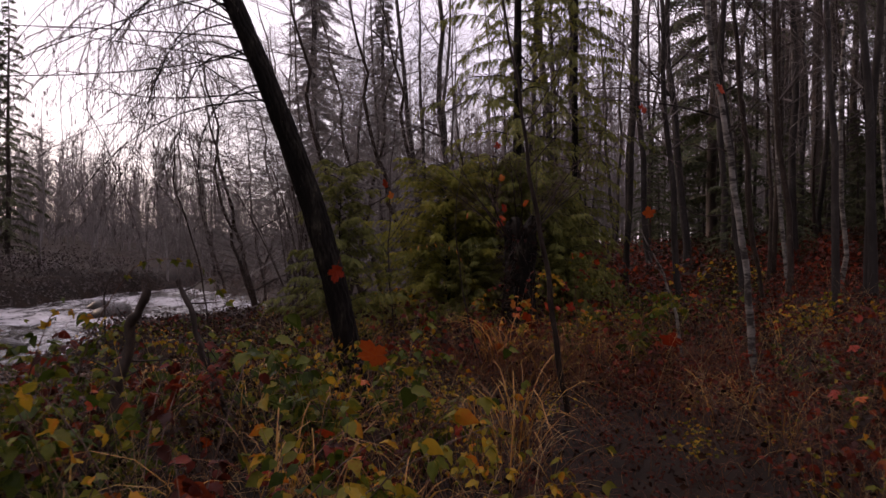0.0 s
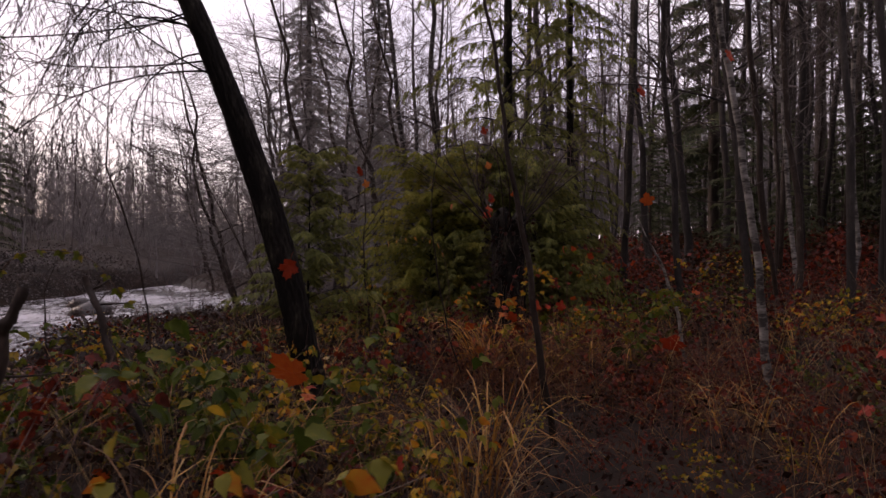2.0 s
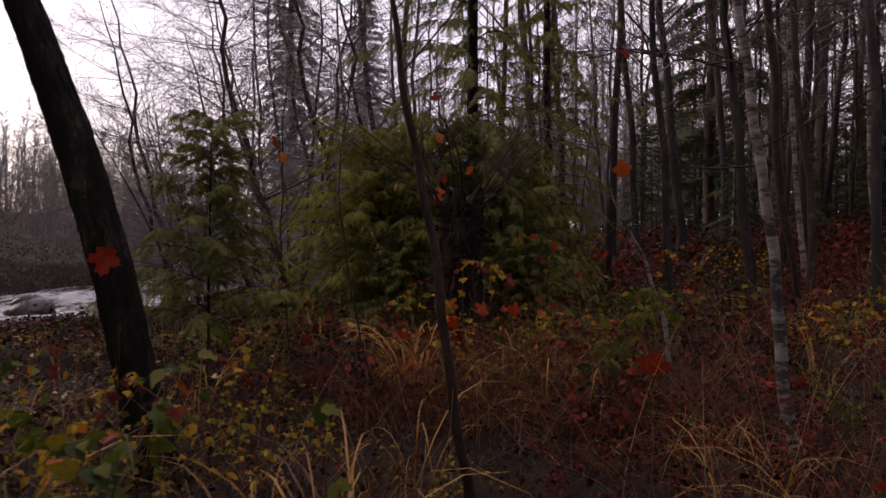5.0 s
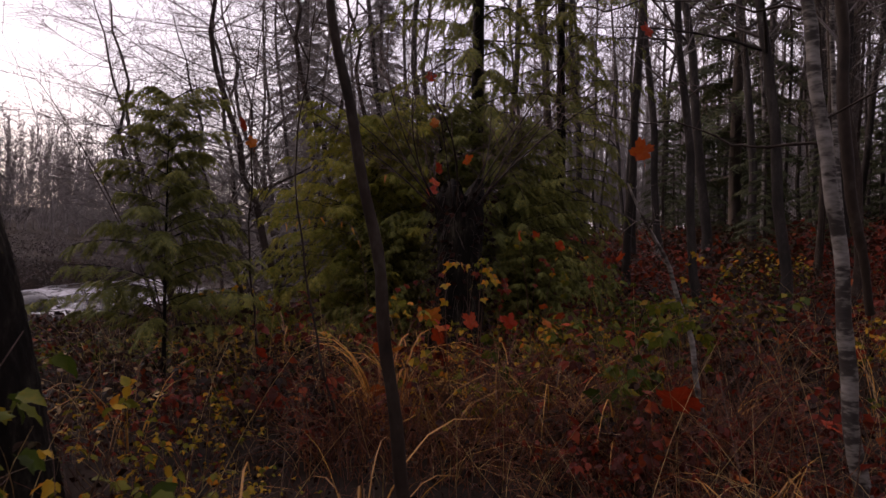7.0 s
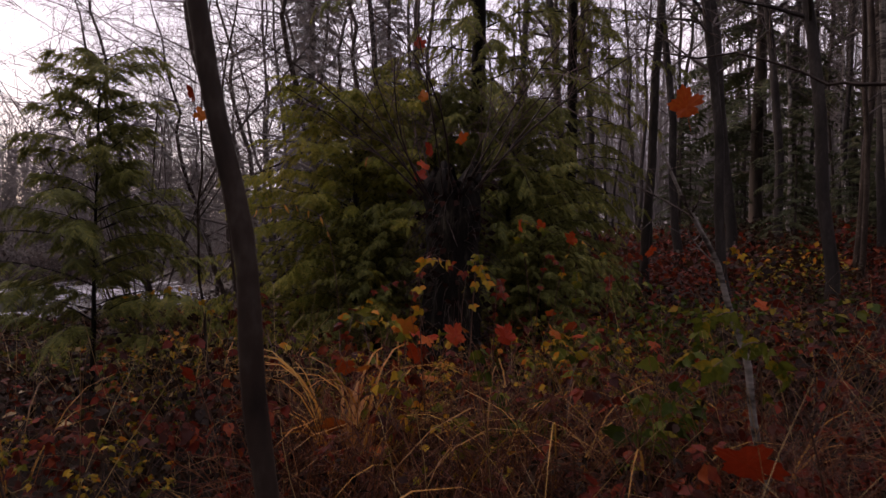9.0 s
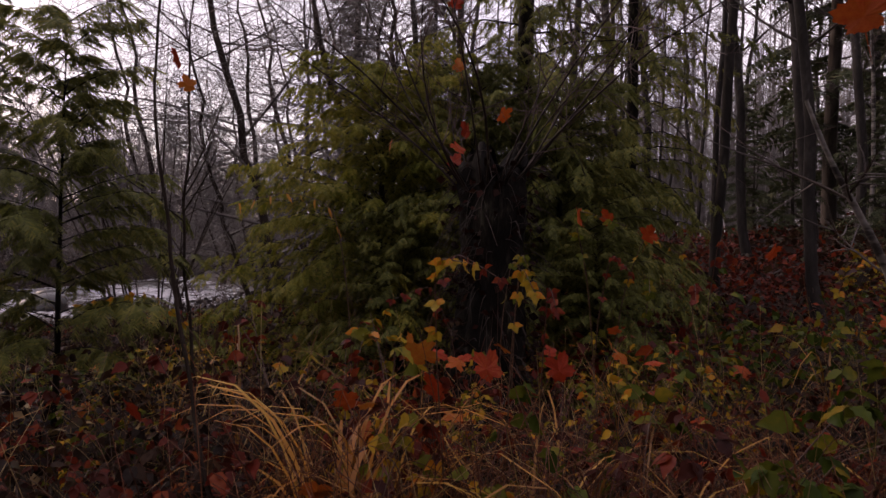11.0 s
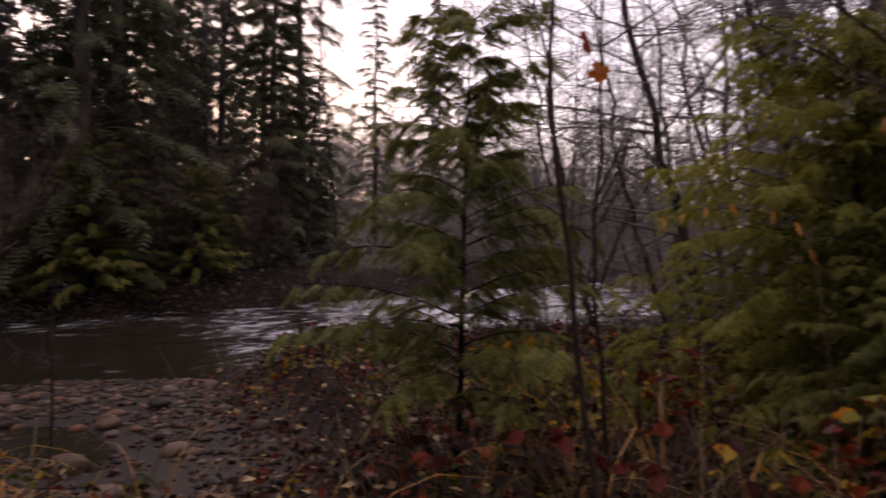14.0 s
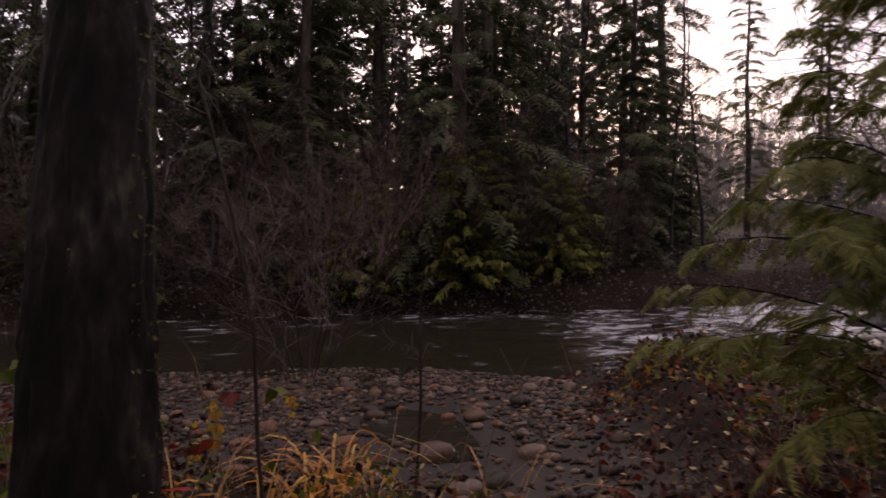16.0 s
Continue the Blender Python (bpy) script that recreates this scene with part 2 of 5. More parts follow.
class Geo:
    """Gathers triangles, and makes them into one mesh."""

    def __init__(self):
        self.v, self.f, self.n = [], [], 0

    def add(self, v, f):
        self.v.append(np.asarray(v, float).reshape(-1, 3))
        self.f.append(np.asarray(f, int).reshape(-1, 3) + self.n)
        self.n += len(self.v[-1])
        return self

    def tubes(self, p, r, sides=4):
        """Tapered tubes along p (k, n, 3) with radii r (k, n)."""
        p, r = np.asarray(p, float), np.asarray(r, float)
        if p.ndim == 2:
            p, r = p[None], r[None]
        k, n, _ = p.shape
        t = unit(np.gradient(p, axis=1))
        ref = np.where(np.abs(unit(p[:, -1] - p[:, 0])[:, 2:3]) > 0.7, (1.0, 0.13, 0), (0, 0.07, 1.0))[:, None, :]
        u = unit(np.cross(t, ref))
        w = np.cross(t, u)
        a = np.arange(sides) * 2 * np.pi / sides
        ring = p[:, :, None] + r[:, :, None, None] * (u[:, :, None] * np.cos(a)[None, None, :, None] + w[:, :, None] * np.sin(a)[None, None, :, None])
        i, j = np.meshgrid(np.arange(n - 1), np.arange(sides), indexing="ij")
        i, j = i.ravel(), j.ravel()
        q = (j + 1) % sides
        f = np.concatenate([np.stack([i * sides + j, i * sides + q, (i + 1) * sides + q], 1), np.stack([i * sides + j, (i + 1) * sides + q, (i + 1) * sides + j], 1)])
        f = f[None] + (np.arange(k) * n * sides)[:, None, None]
        return self.add(ring, f)

    def stamp(self, tv, tf, rot, loc, size):
        """Copies of a template, turned by rot (k, 3, 3), at loc, size in metres."""
        size = np.asarray(size, float)
        if size.ndim == 1:
            size = size[:, None]
        v = np.einsum("kij,knj->kni", rot, tv[None] * size[:, None, :]) + loc[:, None]
        f = tf[None] + (np.arange(len(loc)) * len(tv))[:, None, None]
        return self.add(v, f)

    def mesh(self, name, material, smooth=True):
        me = bpy.data.meshes.new(name)
        v, f = np.concatenate(self.v), np.concatenate(self.f)
        me.vertices.add(len(v))
        me.vertices.foreach_set("co", v.astype(np.float32).ravel())
        me.loops.add(f.size)
        me.loops.foreach_set("vertex_index", f.astype(np.int32).ravel())
        me.polygons.add(len(f))
        me.polygons.foreach_set("loop_start", np.arange(0, f.size, 3, dtype=np.int32))
        me.materials.append(material)
        me.update(calc_edges=True)
        me.polygons.foreach_set("use_smooth", np.full(len(f), smooth))
        return me


JOINED = ("twigs", "boughs", "foliage", "blades", "canes", "roots", "catkins", "moss")


def part(name, geo, material, parent=None, label="", at=None):
    ob = new(name, geo if isinstance(geo, bpy.types.Mesh) else geo.mesh(name, material))
    if parent is not None:
        ob.parent = parent
    if at is not None:
        ob.matrix_basis = at
    if label:
        tagged(ob, label)
    if name in JOINED and parent is not None:
        tagged(ob, kind="stuff")
    return ob


def basis(d, up):
    y = unit(d)
    x = unit(np.cross(y, up))
    return np.stack([x, y, np.cross(x, y)], axis=-1)


def leaf_outline(steps_up=6, wide=0.36):
    """A broad toothed leaf folded along its midrib, one unit long."""
    v, f = [(0, 0, 0)], []
    for i in range(1, steps_up):
        t = i / steps_up
        w = wide * math.sin(math.pi * t ** 0.72) * (1.0 if i % 2 else 0.86)
        droop = -0.22 * t * t
        v += [(-w, t - 0.03, droop + 0.10 * (1 if i % 2 else 0.4)), (0, t, droop), (w, t - 0.03, droop + 0.10 * (0.5 if i % 2 else 1))]
        a = len(v) - 3
        if i == 1:
            f += [(0, a + 1, a), (0, a + 2, a + 1)]
        else:
            f += [(a - 3, a - 2, a + 1), (a - 3, a + 1, a), (a - 2, a - 1, a + 2), (a - 2, a + 2, a + 1)]
    v.append((0, 1, -0.24))
    a = len(v) - 4
    f += [(a, a + 1, len(v) - 1), (a + 1, a + 2, len(v) - 1)]
    return np.array(v, float), np.array(f)


LEAFLET, LEAFLET_F = leaf_outline()
SMALL = np.array([(0, 0, 0), (-0.34, 0.45, 0.06), (0, 0.5, -0.02), (0.34, 0.45, 0.06), (0, 1, -0.1)], float)
SMALL_F = np.array([(0, 2, 1), (0, 3, 2), (1, 2, 4), (2, 3, 4)])


def frond(fingers, width, fat=0.085):
    """A flat drooping spray: fingers on both sides of a spine one unit long."""
    v, f = [], []
    for i in range(fingers):
        y = 0.08 + 0.86 * i / fingers
        w = width * (1 - 0.75 * y) * (0.75 + 0.5 * ((i * 7) % 5) / 5)
        for s in (-1, 1):
            b = len(v)
            v += [(0, y, -0.16 * y * y), (s * w, y + 0.20, -0.16 * y * y - 0.10), (0, y + fat, -0.16 * y * y)]
            f.append((b, b + 1, b + 2) if s < 0 else (b, b + 2, b + 1))
    b = len(v)
    v += [(-0.02, 0, 0), (0.02, 0, 0), (0, 1.05, -0.2)]
    f.append((b, b + 1, b + 2))
    return np.array(v, float), np.array(f)


FROND, FROND_F = frond(9, 0.36, 0.10)
FROND_S, FROND_SF = frond(4, 0.46, 0.17)
FROND_T, FROND_TF = frond(2, 0.55, 0.42)


def maple_outline():
    v = [(0, 0.42, 0)]
    tips = [(-128, 0.42), (-66, 0.62), (0, 0.74), (66, 0.62), (128, 0.42)]
    rim = [(-172, 0.30)]
    for k, (a, r) in enumerate(tips):
        rim += [(a - 24, r * 0.70), (a - 18, r * 0.86), (a - 9, r * 0.80), (a, r), (a + 9, r * 0.82), (a + 18, r * 0.84), (a + 24, r * 0.70)]
        if k < 4:
            rim.append((a + 33, r * 0.56))
    rim.append((172, 0.30))
    for a, r in rim:
        q = radians(a)
        v.append((r * math.sin(q), 0.42 + r * math.cos(q), -0.45 * r * r * (0.6 + 0.4 * math.sin(3 * q))))
    f = [(0, i + 1, i + 2) for i in range(len(rim) - 1)] + [(0, len(rim), 1)]
    n0 = len(v)
    v += [(-0.012, 0.12, 0), (0.012, 0.12, 0), (0, -0.55, -0.15)]
    f.append((n0, n0 + 1, n0 + 2))
    return np.array(v, float), np.array([(a, c, b) for a, b, c in f])


MAPLE_V, MAPLE_F = maple_outline()


# ---- ground and river plan ----
Y_PLAN = [-60, 0, 4, 6.0, 7.0, 7.9, 8.6, 9.2, 10, 10.7, 11.3, 12.1, 14, 17, 22, 27, 31, 35, 38, 90]
BANK = [-7, -6.6, -5.8, -4.6, -4.0, -3.6, -1.9, -1.8, -2.7, -3.6, -5.0, -6.6, -6.6, -5.2, -4.6, -6.0, -8.5, -11.5, -13.9, -16]
SHORE = [-11, -10.8, -10.5, -10.3, -10.1, -10.0, -9.9, -9.75, -9.4, -8.9, -8.3, -7.6, -7.6, -6.2, -5.6, -7.0, -9.6, -12.5, -14.4, -17]
FAR = [-18.5, -18.2, -18.0, -17.8, -17.7, -17.6, -17.5, -17.5, -17.4, -17.3, -17.2, -17.0, -16.6, -16.0, -15.8, -16.2, -15.8, -15.2, -14.9, -17.5]
WATER_Z = -0.68


def smooth(a, lo, hi):
    t = np.clip((a - lo) / (hi - lo), 0, 1)
    return t * t * (3 - 2 * t)


def wav(x, y, s, k=0.0):
    return np.sin(x * s + 1.3 * np.sin(y * s * 0.7 + k)) * np.cos(y * s * 1.1 + 1.7 * np.sin(x * s * 0.6 - k))


def ground_z(x, y):
    x, y = np.asarray(x, float), np.asarray(y, float)
    xb, xw, xf = np.interp(y, Y_PLAN, BANK), np.interp(y, Y_PLAN, SHORE), np.interp(y, Y_PLAN, FAR)
    land = -0.12 * smooth(y, 2, 7) + 0.085 * np.clip(x - 2.6, 0, 14) + 0.04 * np.clip(y - 9, 0, 25) * smooth(x, 0.5, 5) + 0.05 * wav(x, y, 0.9) + 0.025 * wav(x, y, 2.7, 1)
    beach = -0.50 - 0.2 * np.clip((xb - x) / np.maximum(xb - xw, 0.3), 0, 1) + 0.02 * wav(x, y, 1.7, 2) - 0.12 * np.exp(-(((x + 5.2) / 2.0) ** 2 + ((y - 9.3) / 0.9) ** 2))
    z = beach + (land - beach) * smooth(x - xb, -0.55, 0.5)
    z = z - 0.6 * smooth(xw - x, 0, 2.0)
    rise = np.clip(xf - x, 0, 60)
    far = -1.2 + 1.5 * smooth(xf - x, -0.8, 1.2) + 0.13 * rise * smooth(rise, 0, 8) + 0.2 * wav(x, y, 0.4)
    return np.where(x < xf + 0.8, np.maximum(far, -1.36), z)


def sheet(xs, ys, zfun):
    X, Y = np.meshgrid(xs, ys, indexing="ij")
    v = np.stack([X, Y, zfun(X, Y)], -1)
    a, b = len(xs), len(ys)
    i, j = np.meshgrid(np.arange(a - 1), np.arange(b - 1), indexing="ij")
    q = (i * b + j).ravel()
    return Geo().add(v, np.concatenate([np.stack([q, q + b, q + b + 1], 1), np.stack([q, q + b + 1, q + 1], 1)]))


def steps(*runs):
    """Grid lines: (from, to, step) run by run."""
    return np.unique(np.concatenate([np.arange(a, b, s) for a, b, s in runs]).round(4))


GX = steps((-900, -60, 60), (-60, -20, 2), (-20, -12, 0.5), (-12, 6, 0.16), (6, 20, 0.6), (20, 60, 3), (60, 901, 60))
GY = steps((-900, -60, 60), (-60, -4, 3), (-4, 2, 0.5), (2, 15, 0.16), (15, 40, 0.6), (40, 80, 3), (80, 901, 60))
ground = part("ground", sheet(GX, GY, ground_z), SOIL)
ground.data.materials.append(GRAVEL)
mid = np.empty(len(ground.data.polygons) * 3, np.float32)
ground.data.polygons.foreach_get("center", mid)
mid = mid.reshape(-1, 3)
on_beach = (mid[:, 0] < np.interp(mid[:, 1], Y_PLAN, BANK) + 0.1 * np.sin(mid[:, 1] * 5)) & (mid[:, 0] > np.interp(mid[:, 1], Y_PLAN, FAR) + 0.6) & (mid[:, 1] < 50)
ground.data.polygons.foreach_set("material_index", on_beach.astype(np.int32))
tagged(ground, "dark wet forest soil and sandy gravel bank", "ground", kind="structure")


# ---- river ----
def river_z(x, y):
    rough = smooth(y, 11, 15) * (1 - 0.5 * smooth(np.abs(x + 11), 3, 7))
    return WATER_Z + 0.02 * wav(x, y * 0.5, 3.1) * (0.25 + rough) + 0.05 * rough * wav(x * 1.2, y * 0.4, 2.3, 1) + 0.03 * rough * wav(x, y * 0.7, 6.1, 2)


river = part("river", sheet(steps((-60, -20, 1.0), (-20, -2, 0.14)), steps((-60, 4, 1.0), (4, 30, 0.2), (30, 60, 0.7)), river_z), WATER)
co = np.empty(len(river.data.vertices) * 3, np.float32)
river.data.vertices.foreach_get("co", co)
co = co.reshape(-1, 3)
rapid = smooth(co[:, 1] + 0.5 * (co[:, 0] + 10), 12.0, 15.5) * (0.75 + 0.25 * np.sin(co[:, 1] * 0.9 + co[:, 0] * 0.4))
rapid = np.maximum(rapid, 0.35 * smooth(-co[:, 0], 12.5, 15.5))
river.data.attributes.new("rapid", "FLOAT", "POINT").data.foreach_set("value", rapid.astype(np.float32))
tagged(river, "dark shallow river with white rapids", "water", kind="structure")


# ---- trees ----
def sway(p0, p1, n, amount, rng):
    t = np.linspace(0, 1, n)[:, None]
    p = np.asarray(p0, float) + (np.asarray(p1, float) - np.asarray(p0, float)) * t
    w = np.cumsum(rng.normal(0, amount, (n, 3)), 0)
    w -= w[0] + (w[-1] - w[0]) * t
    return p + w


def on_path(p, t):
    s = np.clip(t, 0, 1) * (len(p) - 1)
    i = np.minimum(s.astype(int), len(p) - 2)
    return p[i] + (p[i + 1] - p[i]) * (s - i)[:, None]


def shoots(base, way, length, n, droop, rng, curl=0.25):
    """Bent thin lines from base along way: (k, n, 3)."""
    k = len(base)
    way = unit(way)
    side = unit(rng.normal(0, 1, (k, 3)))
    t = np.linspace(0, 1, n)[None, :, None]
    return base[:, None] + way[:, None] * length[:, None, None] * t + (np.array((0, 0, -1.0)) * droop + side * curl)[:, None] * (length[:, None, None] * t * t)


def limbs_on(trunk, r0, h_from, count, reach, rise, droop, rng, lean=(0, 0), n=6):
    t = rng.uniform(h_from, 0.98, count)
    base = on_path(trunk, t)
    a = rng.uniform(0, 2 * np.pi, count)
    way = np.stack([np.cos(a) + lean[0], np.sin(a) + lean[1], rng.uniform(0.5, 1.3, count) * rise], 1)
    length = reach * rng.uniform(0.5, 1.1, count) * (1.12 - 0.75 * t)
    p = shoots(base, way, length, n, droop, rng, 0.2)
    r = (r0 * (1 - 0.8 * t) * 0.42)[:, None] * np.linspace(1, 0.18, n)[None]
    return p, np.maximum(r, 0.002), length


def twigs_on(p, length, each, size, droop, rng, n=3, spread=1.0):
    k = len(p)
    idx = np.repeat(np.arange(k), each)
    t = rng.uniform(0.2, 1.0, len(idx))
    s = t * (p.shape[1] - 1)
    i = np.minimum(s.astype(int), p.shape[1] - 2)
    base = p[idx, i] + (p[idx, i + 1] - p[idx, i]) * (s - i)[:, None]
    way = unit(p[idx, i + 1] - p[idx, i]) + unit(rng.normal(0, 1, (len(idx), 3))) * spread
    ln = length[idx] * size * rng.uniform(0.4, 1.1, len(idx))
    return shoots(base, way, ln, n, droop, rng, 0.3), ln


def bare_tree(name, seed, h, r, count, reach, start=0.35, rise=0.7, lean=(0, 0), droop=0.05, each=9, small=4, bark=None, twig=None, twig_r=0.006, limb_lean=(0, 0), wob=0.06, sides=9, big_limbs=6):
    """Tree > trunk, several branch parts, twigs."""
    rng = np.random.default_rng(seed)
    bark, twig = bark or GREYBARK, twig or TWIG
    root = new(name)
    trunk = sway((0, 0, -0.3), (lean[0], lean[1], h), 16, wob, rng)
    tr = r * np.linspace(1, 0.12, 16) ** 0.85
    tr[0] *= 1.35
    part("trunk", Geo().tubes(trunk, tr, sides), bark, root)
    p, pr, ln = limbs_on(trunk, r, start, count, reach, rise, droop, rng, limb_lean)
    for i in range(min(big_limbs, count)):
        part("branch", Geo().tubes(p[i], pr[i], 5), bark, root)
    g = Geo()
    if count > big_limbs:
        g.tubes(p[big_limbs:], pr[big_limbs:], 3)
    q, ql = twigs_on(p, ln, each, 0.55, droop, rng)
    g.tubes(q, np.broadcast_to(np.array((1.0, 0.7, 0.35)) * twig_r, q.shape[:2]), 3)
    if small:
        s, _ = twigs_on(q, ql, small, 0.6, droop, rng)
        g.tubes(s, np.broadcast_to(np.array((0.6, 0.45, 0.25)) * twig_r, s.shape[:2]), 3)
    part("twigs", g, twig, root)
    return root


def conifer(name, seed, h, r, boughs, reach, start=0.08, droop=0.35, per=9, tv=None, tf=None, spray=0.5, leaf=None, bark=None, rise=0.15, top=0.12, lean=(0, 0), power=0.8, keep=8, sweep=(0, 0), spray_droop=0.5, wood=1.0):
    """Tree > trunk, some bough parts, foliage."""
    rng = np.random.default_rng(seed)
    root = new(name)
    tv, tf = (FROND_S, FROND_SF) if tv is None else (tv, tf)
    trunk = sway((0, 0, -0.3), (lean[0], lean[1], h), 14, 0.02 * r / 0.1, rng)
    tr = r * np.linspace(1, 0.04, 14)
    part("trunk", Geo().tubes(trunk, tr, 10), bark or FIRBARK, root)
    t = start + (1 - start) * (np.arange(boughs) + rng.uniform(0, 1, boughs)) / boughs
    base = on_path(trunk, t)
    a = np.arange(boughs) * 2.4 + rng.uniform(-0.6, 0.6, boughs)
    length = reach * np.maximum(top, (1 - t)) ** power * rng.uniform(0.6, 1.15, boughs)
    way = np.stack([np.cos(a) + sweep[0], np.sin(a) + sweep[1], np.full(boughs, rise) + 0.5 * t], 1)
    p = shoots(base, way, length, 7, droop, rng, 0.1)
    pr = wood * np.maximum(0.012, r * 0.16 * (1 - t))[:, None] * np.linspace(1, 0.2, 7)[None]
    for i in range(0, boughs, max(1, boughs // keep)):
        part("branch", Geo().tubes(p[i], pr[i] * 1.02, 5), bark or FIRBARK, root)
    part("boughs", Geo().tubes(p[:, ::2], pr[:, ::2], 3), bark or FIRBARK, root)
    idx = np.repeat(np.arange(boughs), per * 2)
    s = np.tile(np.repeat(np.linspace(0.15, 1.0, per), 2), boughs) + rng.uniform(-0.05, 0.05, len(idx))
    side = np.tile((1.0, -1.0), boughs * per)
    f = np.clip(s, 0, 0.999) * 6
    i = f.astype(int)
    at = p[idx, i] + (p[idx, i + 1] - p[idx, i]) * (f - i)[:, None]
    tan = unit(p[idx, i + 1] - p[idx, i])
    out = unit(np.cross(tan, (0, 0, 1.0))) * side[:, None]
    d = tan * rng.uniform(0.5, 1.1, len(idx))[:, None] + out * rng.uniform(0.5, 1.0, len(idx))[:, None] + np.stack([np.zeros(len(idx)), np.zeros(len(idx)), -spray_droop * rng.uniform(0.2, 1.4, len(idx))], 1)
    up = np.array((0, 0, 1.0)) + rng.normal(0, 0.35, (len(idx), 3))
    ln = spray * rng.uniform(0.55, 1.15, len(idx)) * (0.55 + 0.6 * np.minimum(1, length[idx] / reach))
    part("foliage", Geo().stamp(tv, tf, basis(d, up), at, ln), leaf or FIR, root)
    return root


def place(x, y, turn=0.0, scale=1.0, tilt=0.0, sink=0.0):
    return pose(x, y, float(ground_z(x, y)) - sink, tilt, 0, turn) @ Matrix.Scale(scale, 4)


def copy_at(proto, m):
    return copy_thing(proto, m @ Matrix.Scale(1 / proto.scale[0], 4))


def stand(ob, x, y, turn=0.0, scale=1.0):
    ob.matrix_basis = place(x, y, turn, scale)
    return ob


# the leaning alder by the path
def leaning_alder():
    rng = np.random.default_rng(11)
    root = new("leaning_alder")
    path = np.array([(-0.85, 6.82, -0.35), (-0.87, 6.82, 0.0), (-0.96, 6.82, 0.5), (-1.11, 6.82, 1.2), (-1.31, 6.82, 1.9), (-1.59, 6.82, 2.7), (-1.87, 6.82, 3.4), (-2.17, 6.82, 4.1), (-2.8, 6.8, 5.4), (-3.5, 6.7, 6.9), (-4.4, 6.5, 8.6), (-5.2, 6.4, 10.2)])
    t = np.linspace(0, 1, len(path))
    tt = np.concatenate([np.linspace(0, 0.64, 150), np.linspace(0.66, 1, 14)])
    p = np.stack([np.interp(tt, t, path[:, k]) for k in range(3)], 1)
    rr = np.interp(tt, t, [0.19, 0.15, 0.13, 0.12, 0.113, 0.106, 0.10, 0.092, 0.08, 0.06, 0.035, 0.01])
    n = 84
    g = Geo().tubes(p, rr, n)
    v = g.v[0].reshape(len(tt), n, 3)
    a = (np.arange(n) * 2 * np.pi / n)[None]
    z = p[:, 2:3]
    plate = np.abs(np.sin(6.5 * a + 1.6 * np.sin(z * 5.3) + 0.7 * np.sin(z * 17))) + 0.6 * np.abs(np.sin(11 * a - 1.2 * np.sin(z * 8.1 + 1))) * np.abs(np.sin(z * 9 + 2 * np.sin(3 * a)))
    ridge = 0.010 * plate + 0.006 * np.sin(2 * a + z * 2.3) + rng.normal(0, 0.0022, (len(tt), n))
    v += unit(v - p[:, None]) * ((ridge - 0.008) * (rr / 0.12)[:, None])[:, :, None]
    part("trunk", g, BARK, root)
    k = 1500
    zi, ai = rng.integers(2, 140, 9000), rng.integers(0, 84, 9000)
    nrm = unit(v[zi, ai] - p[zi])
    keep = np.nonzero((nrm @ np.array((0.1, 1.0, 0.1)) > 0.72) | (rng.random(9000) < 0.02))[0][:k]
    zi, ai, nrm = zi[keep], ai[keep], nrm[keep]
    k = len(keep)
    at = v[zi, ai]
    d = unit(rng.normal(0, 1, (k, 3)) + nrm * 0.6)
    part("moss", Geo().stamp(SMALL, SMALL_F, basis(d, nrm), at, rng.uniform(0.006, 0.016, k)), MOSS, root, "yellow-green moss tufts")
    count = 26
    base = on_path(p[112:], rng.uniform(0.0, 0.9, count))
    ang = rng.uniform(0, 6.28, count)
    way = np.stack([-np.abs(np.cos(ang)) - 0.25, rng.uniform(-1.1, 0.05, count), rng.uniform(-0.5, 0.9, count)], 1)
    ln = rng.uniform(1.0, 2.9, count)
    q = shoots(base, way, ln, 8, 0.3, rng, 0.65)
    for i in range(count):
        part("branch", Geo().tubes(q[i], np.linspace(0.010, 0.0025, 8), 5), BARK, root)
    g = Geo()
    s, sl = twigs_on(q, ln, 9, 0.36, 0.75, rng, 5, 1.6)
    g.tubes(s, np.broadcast_to(np.linspace(0.0055, 0.0025, 5), s.shape[:2]), 3)
    u, ul = twigs_on(s, sl, 4, 0.6, 0.7, rng, 4)
    g.tubes(u, np.broadcast_to(np.linspace(0.003, 0.0016, 4), u.shape[:2]), 3)
    part("twigs", g, TWIG, root)
    k = 1200
    pick = rng.integers(0, len(u), k)
    tip = u[pick, -1]
    cat = np.stack([tip, tip + (0.004, 0, -0.02), tip + (0, 0.003, -0.045)], 1)
    part("catkins", Geo().tubes(cat, np.broadcast_to((0.003, 0.006, 0.002), (k, 3)), 4), TWIG, root, "small hanging brown catkins")
    return tagged(root, "dark mossy alder trunk leaning over the bank with drooping twigs", "tree")


leaning_alder()


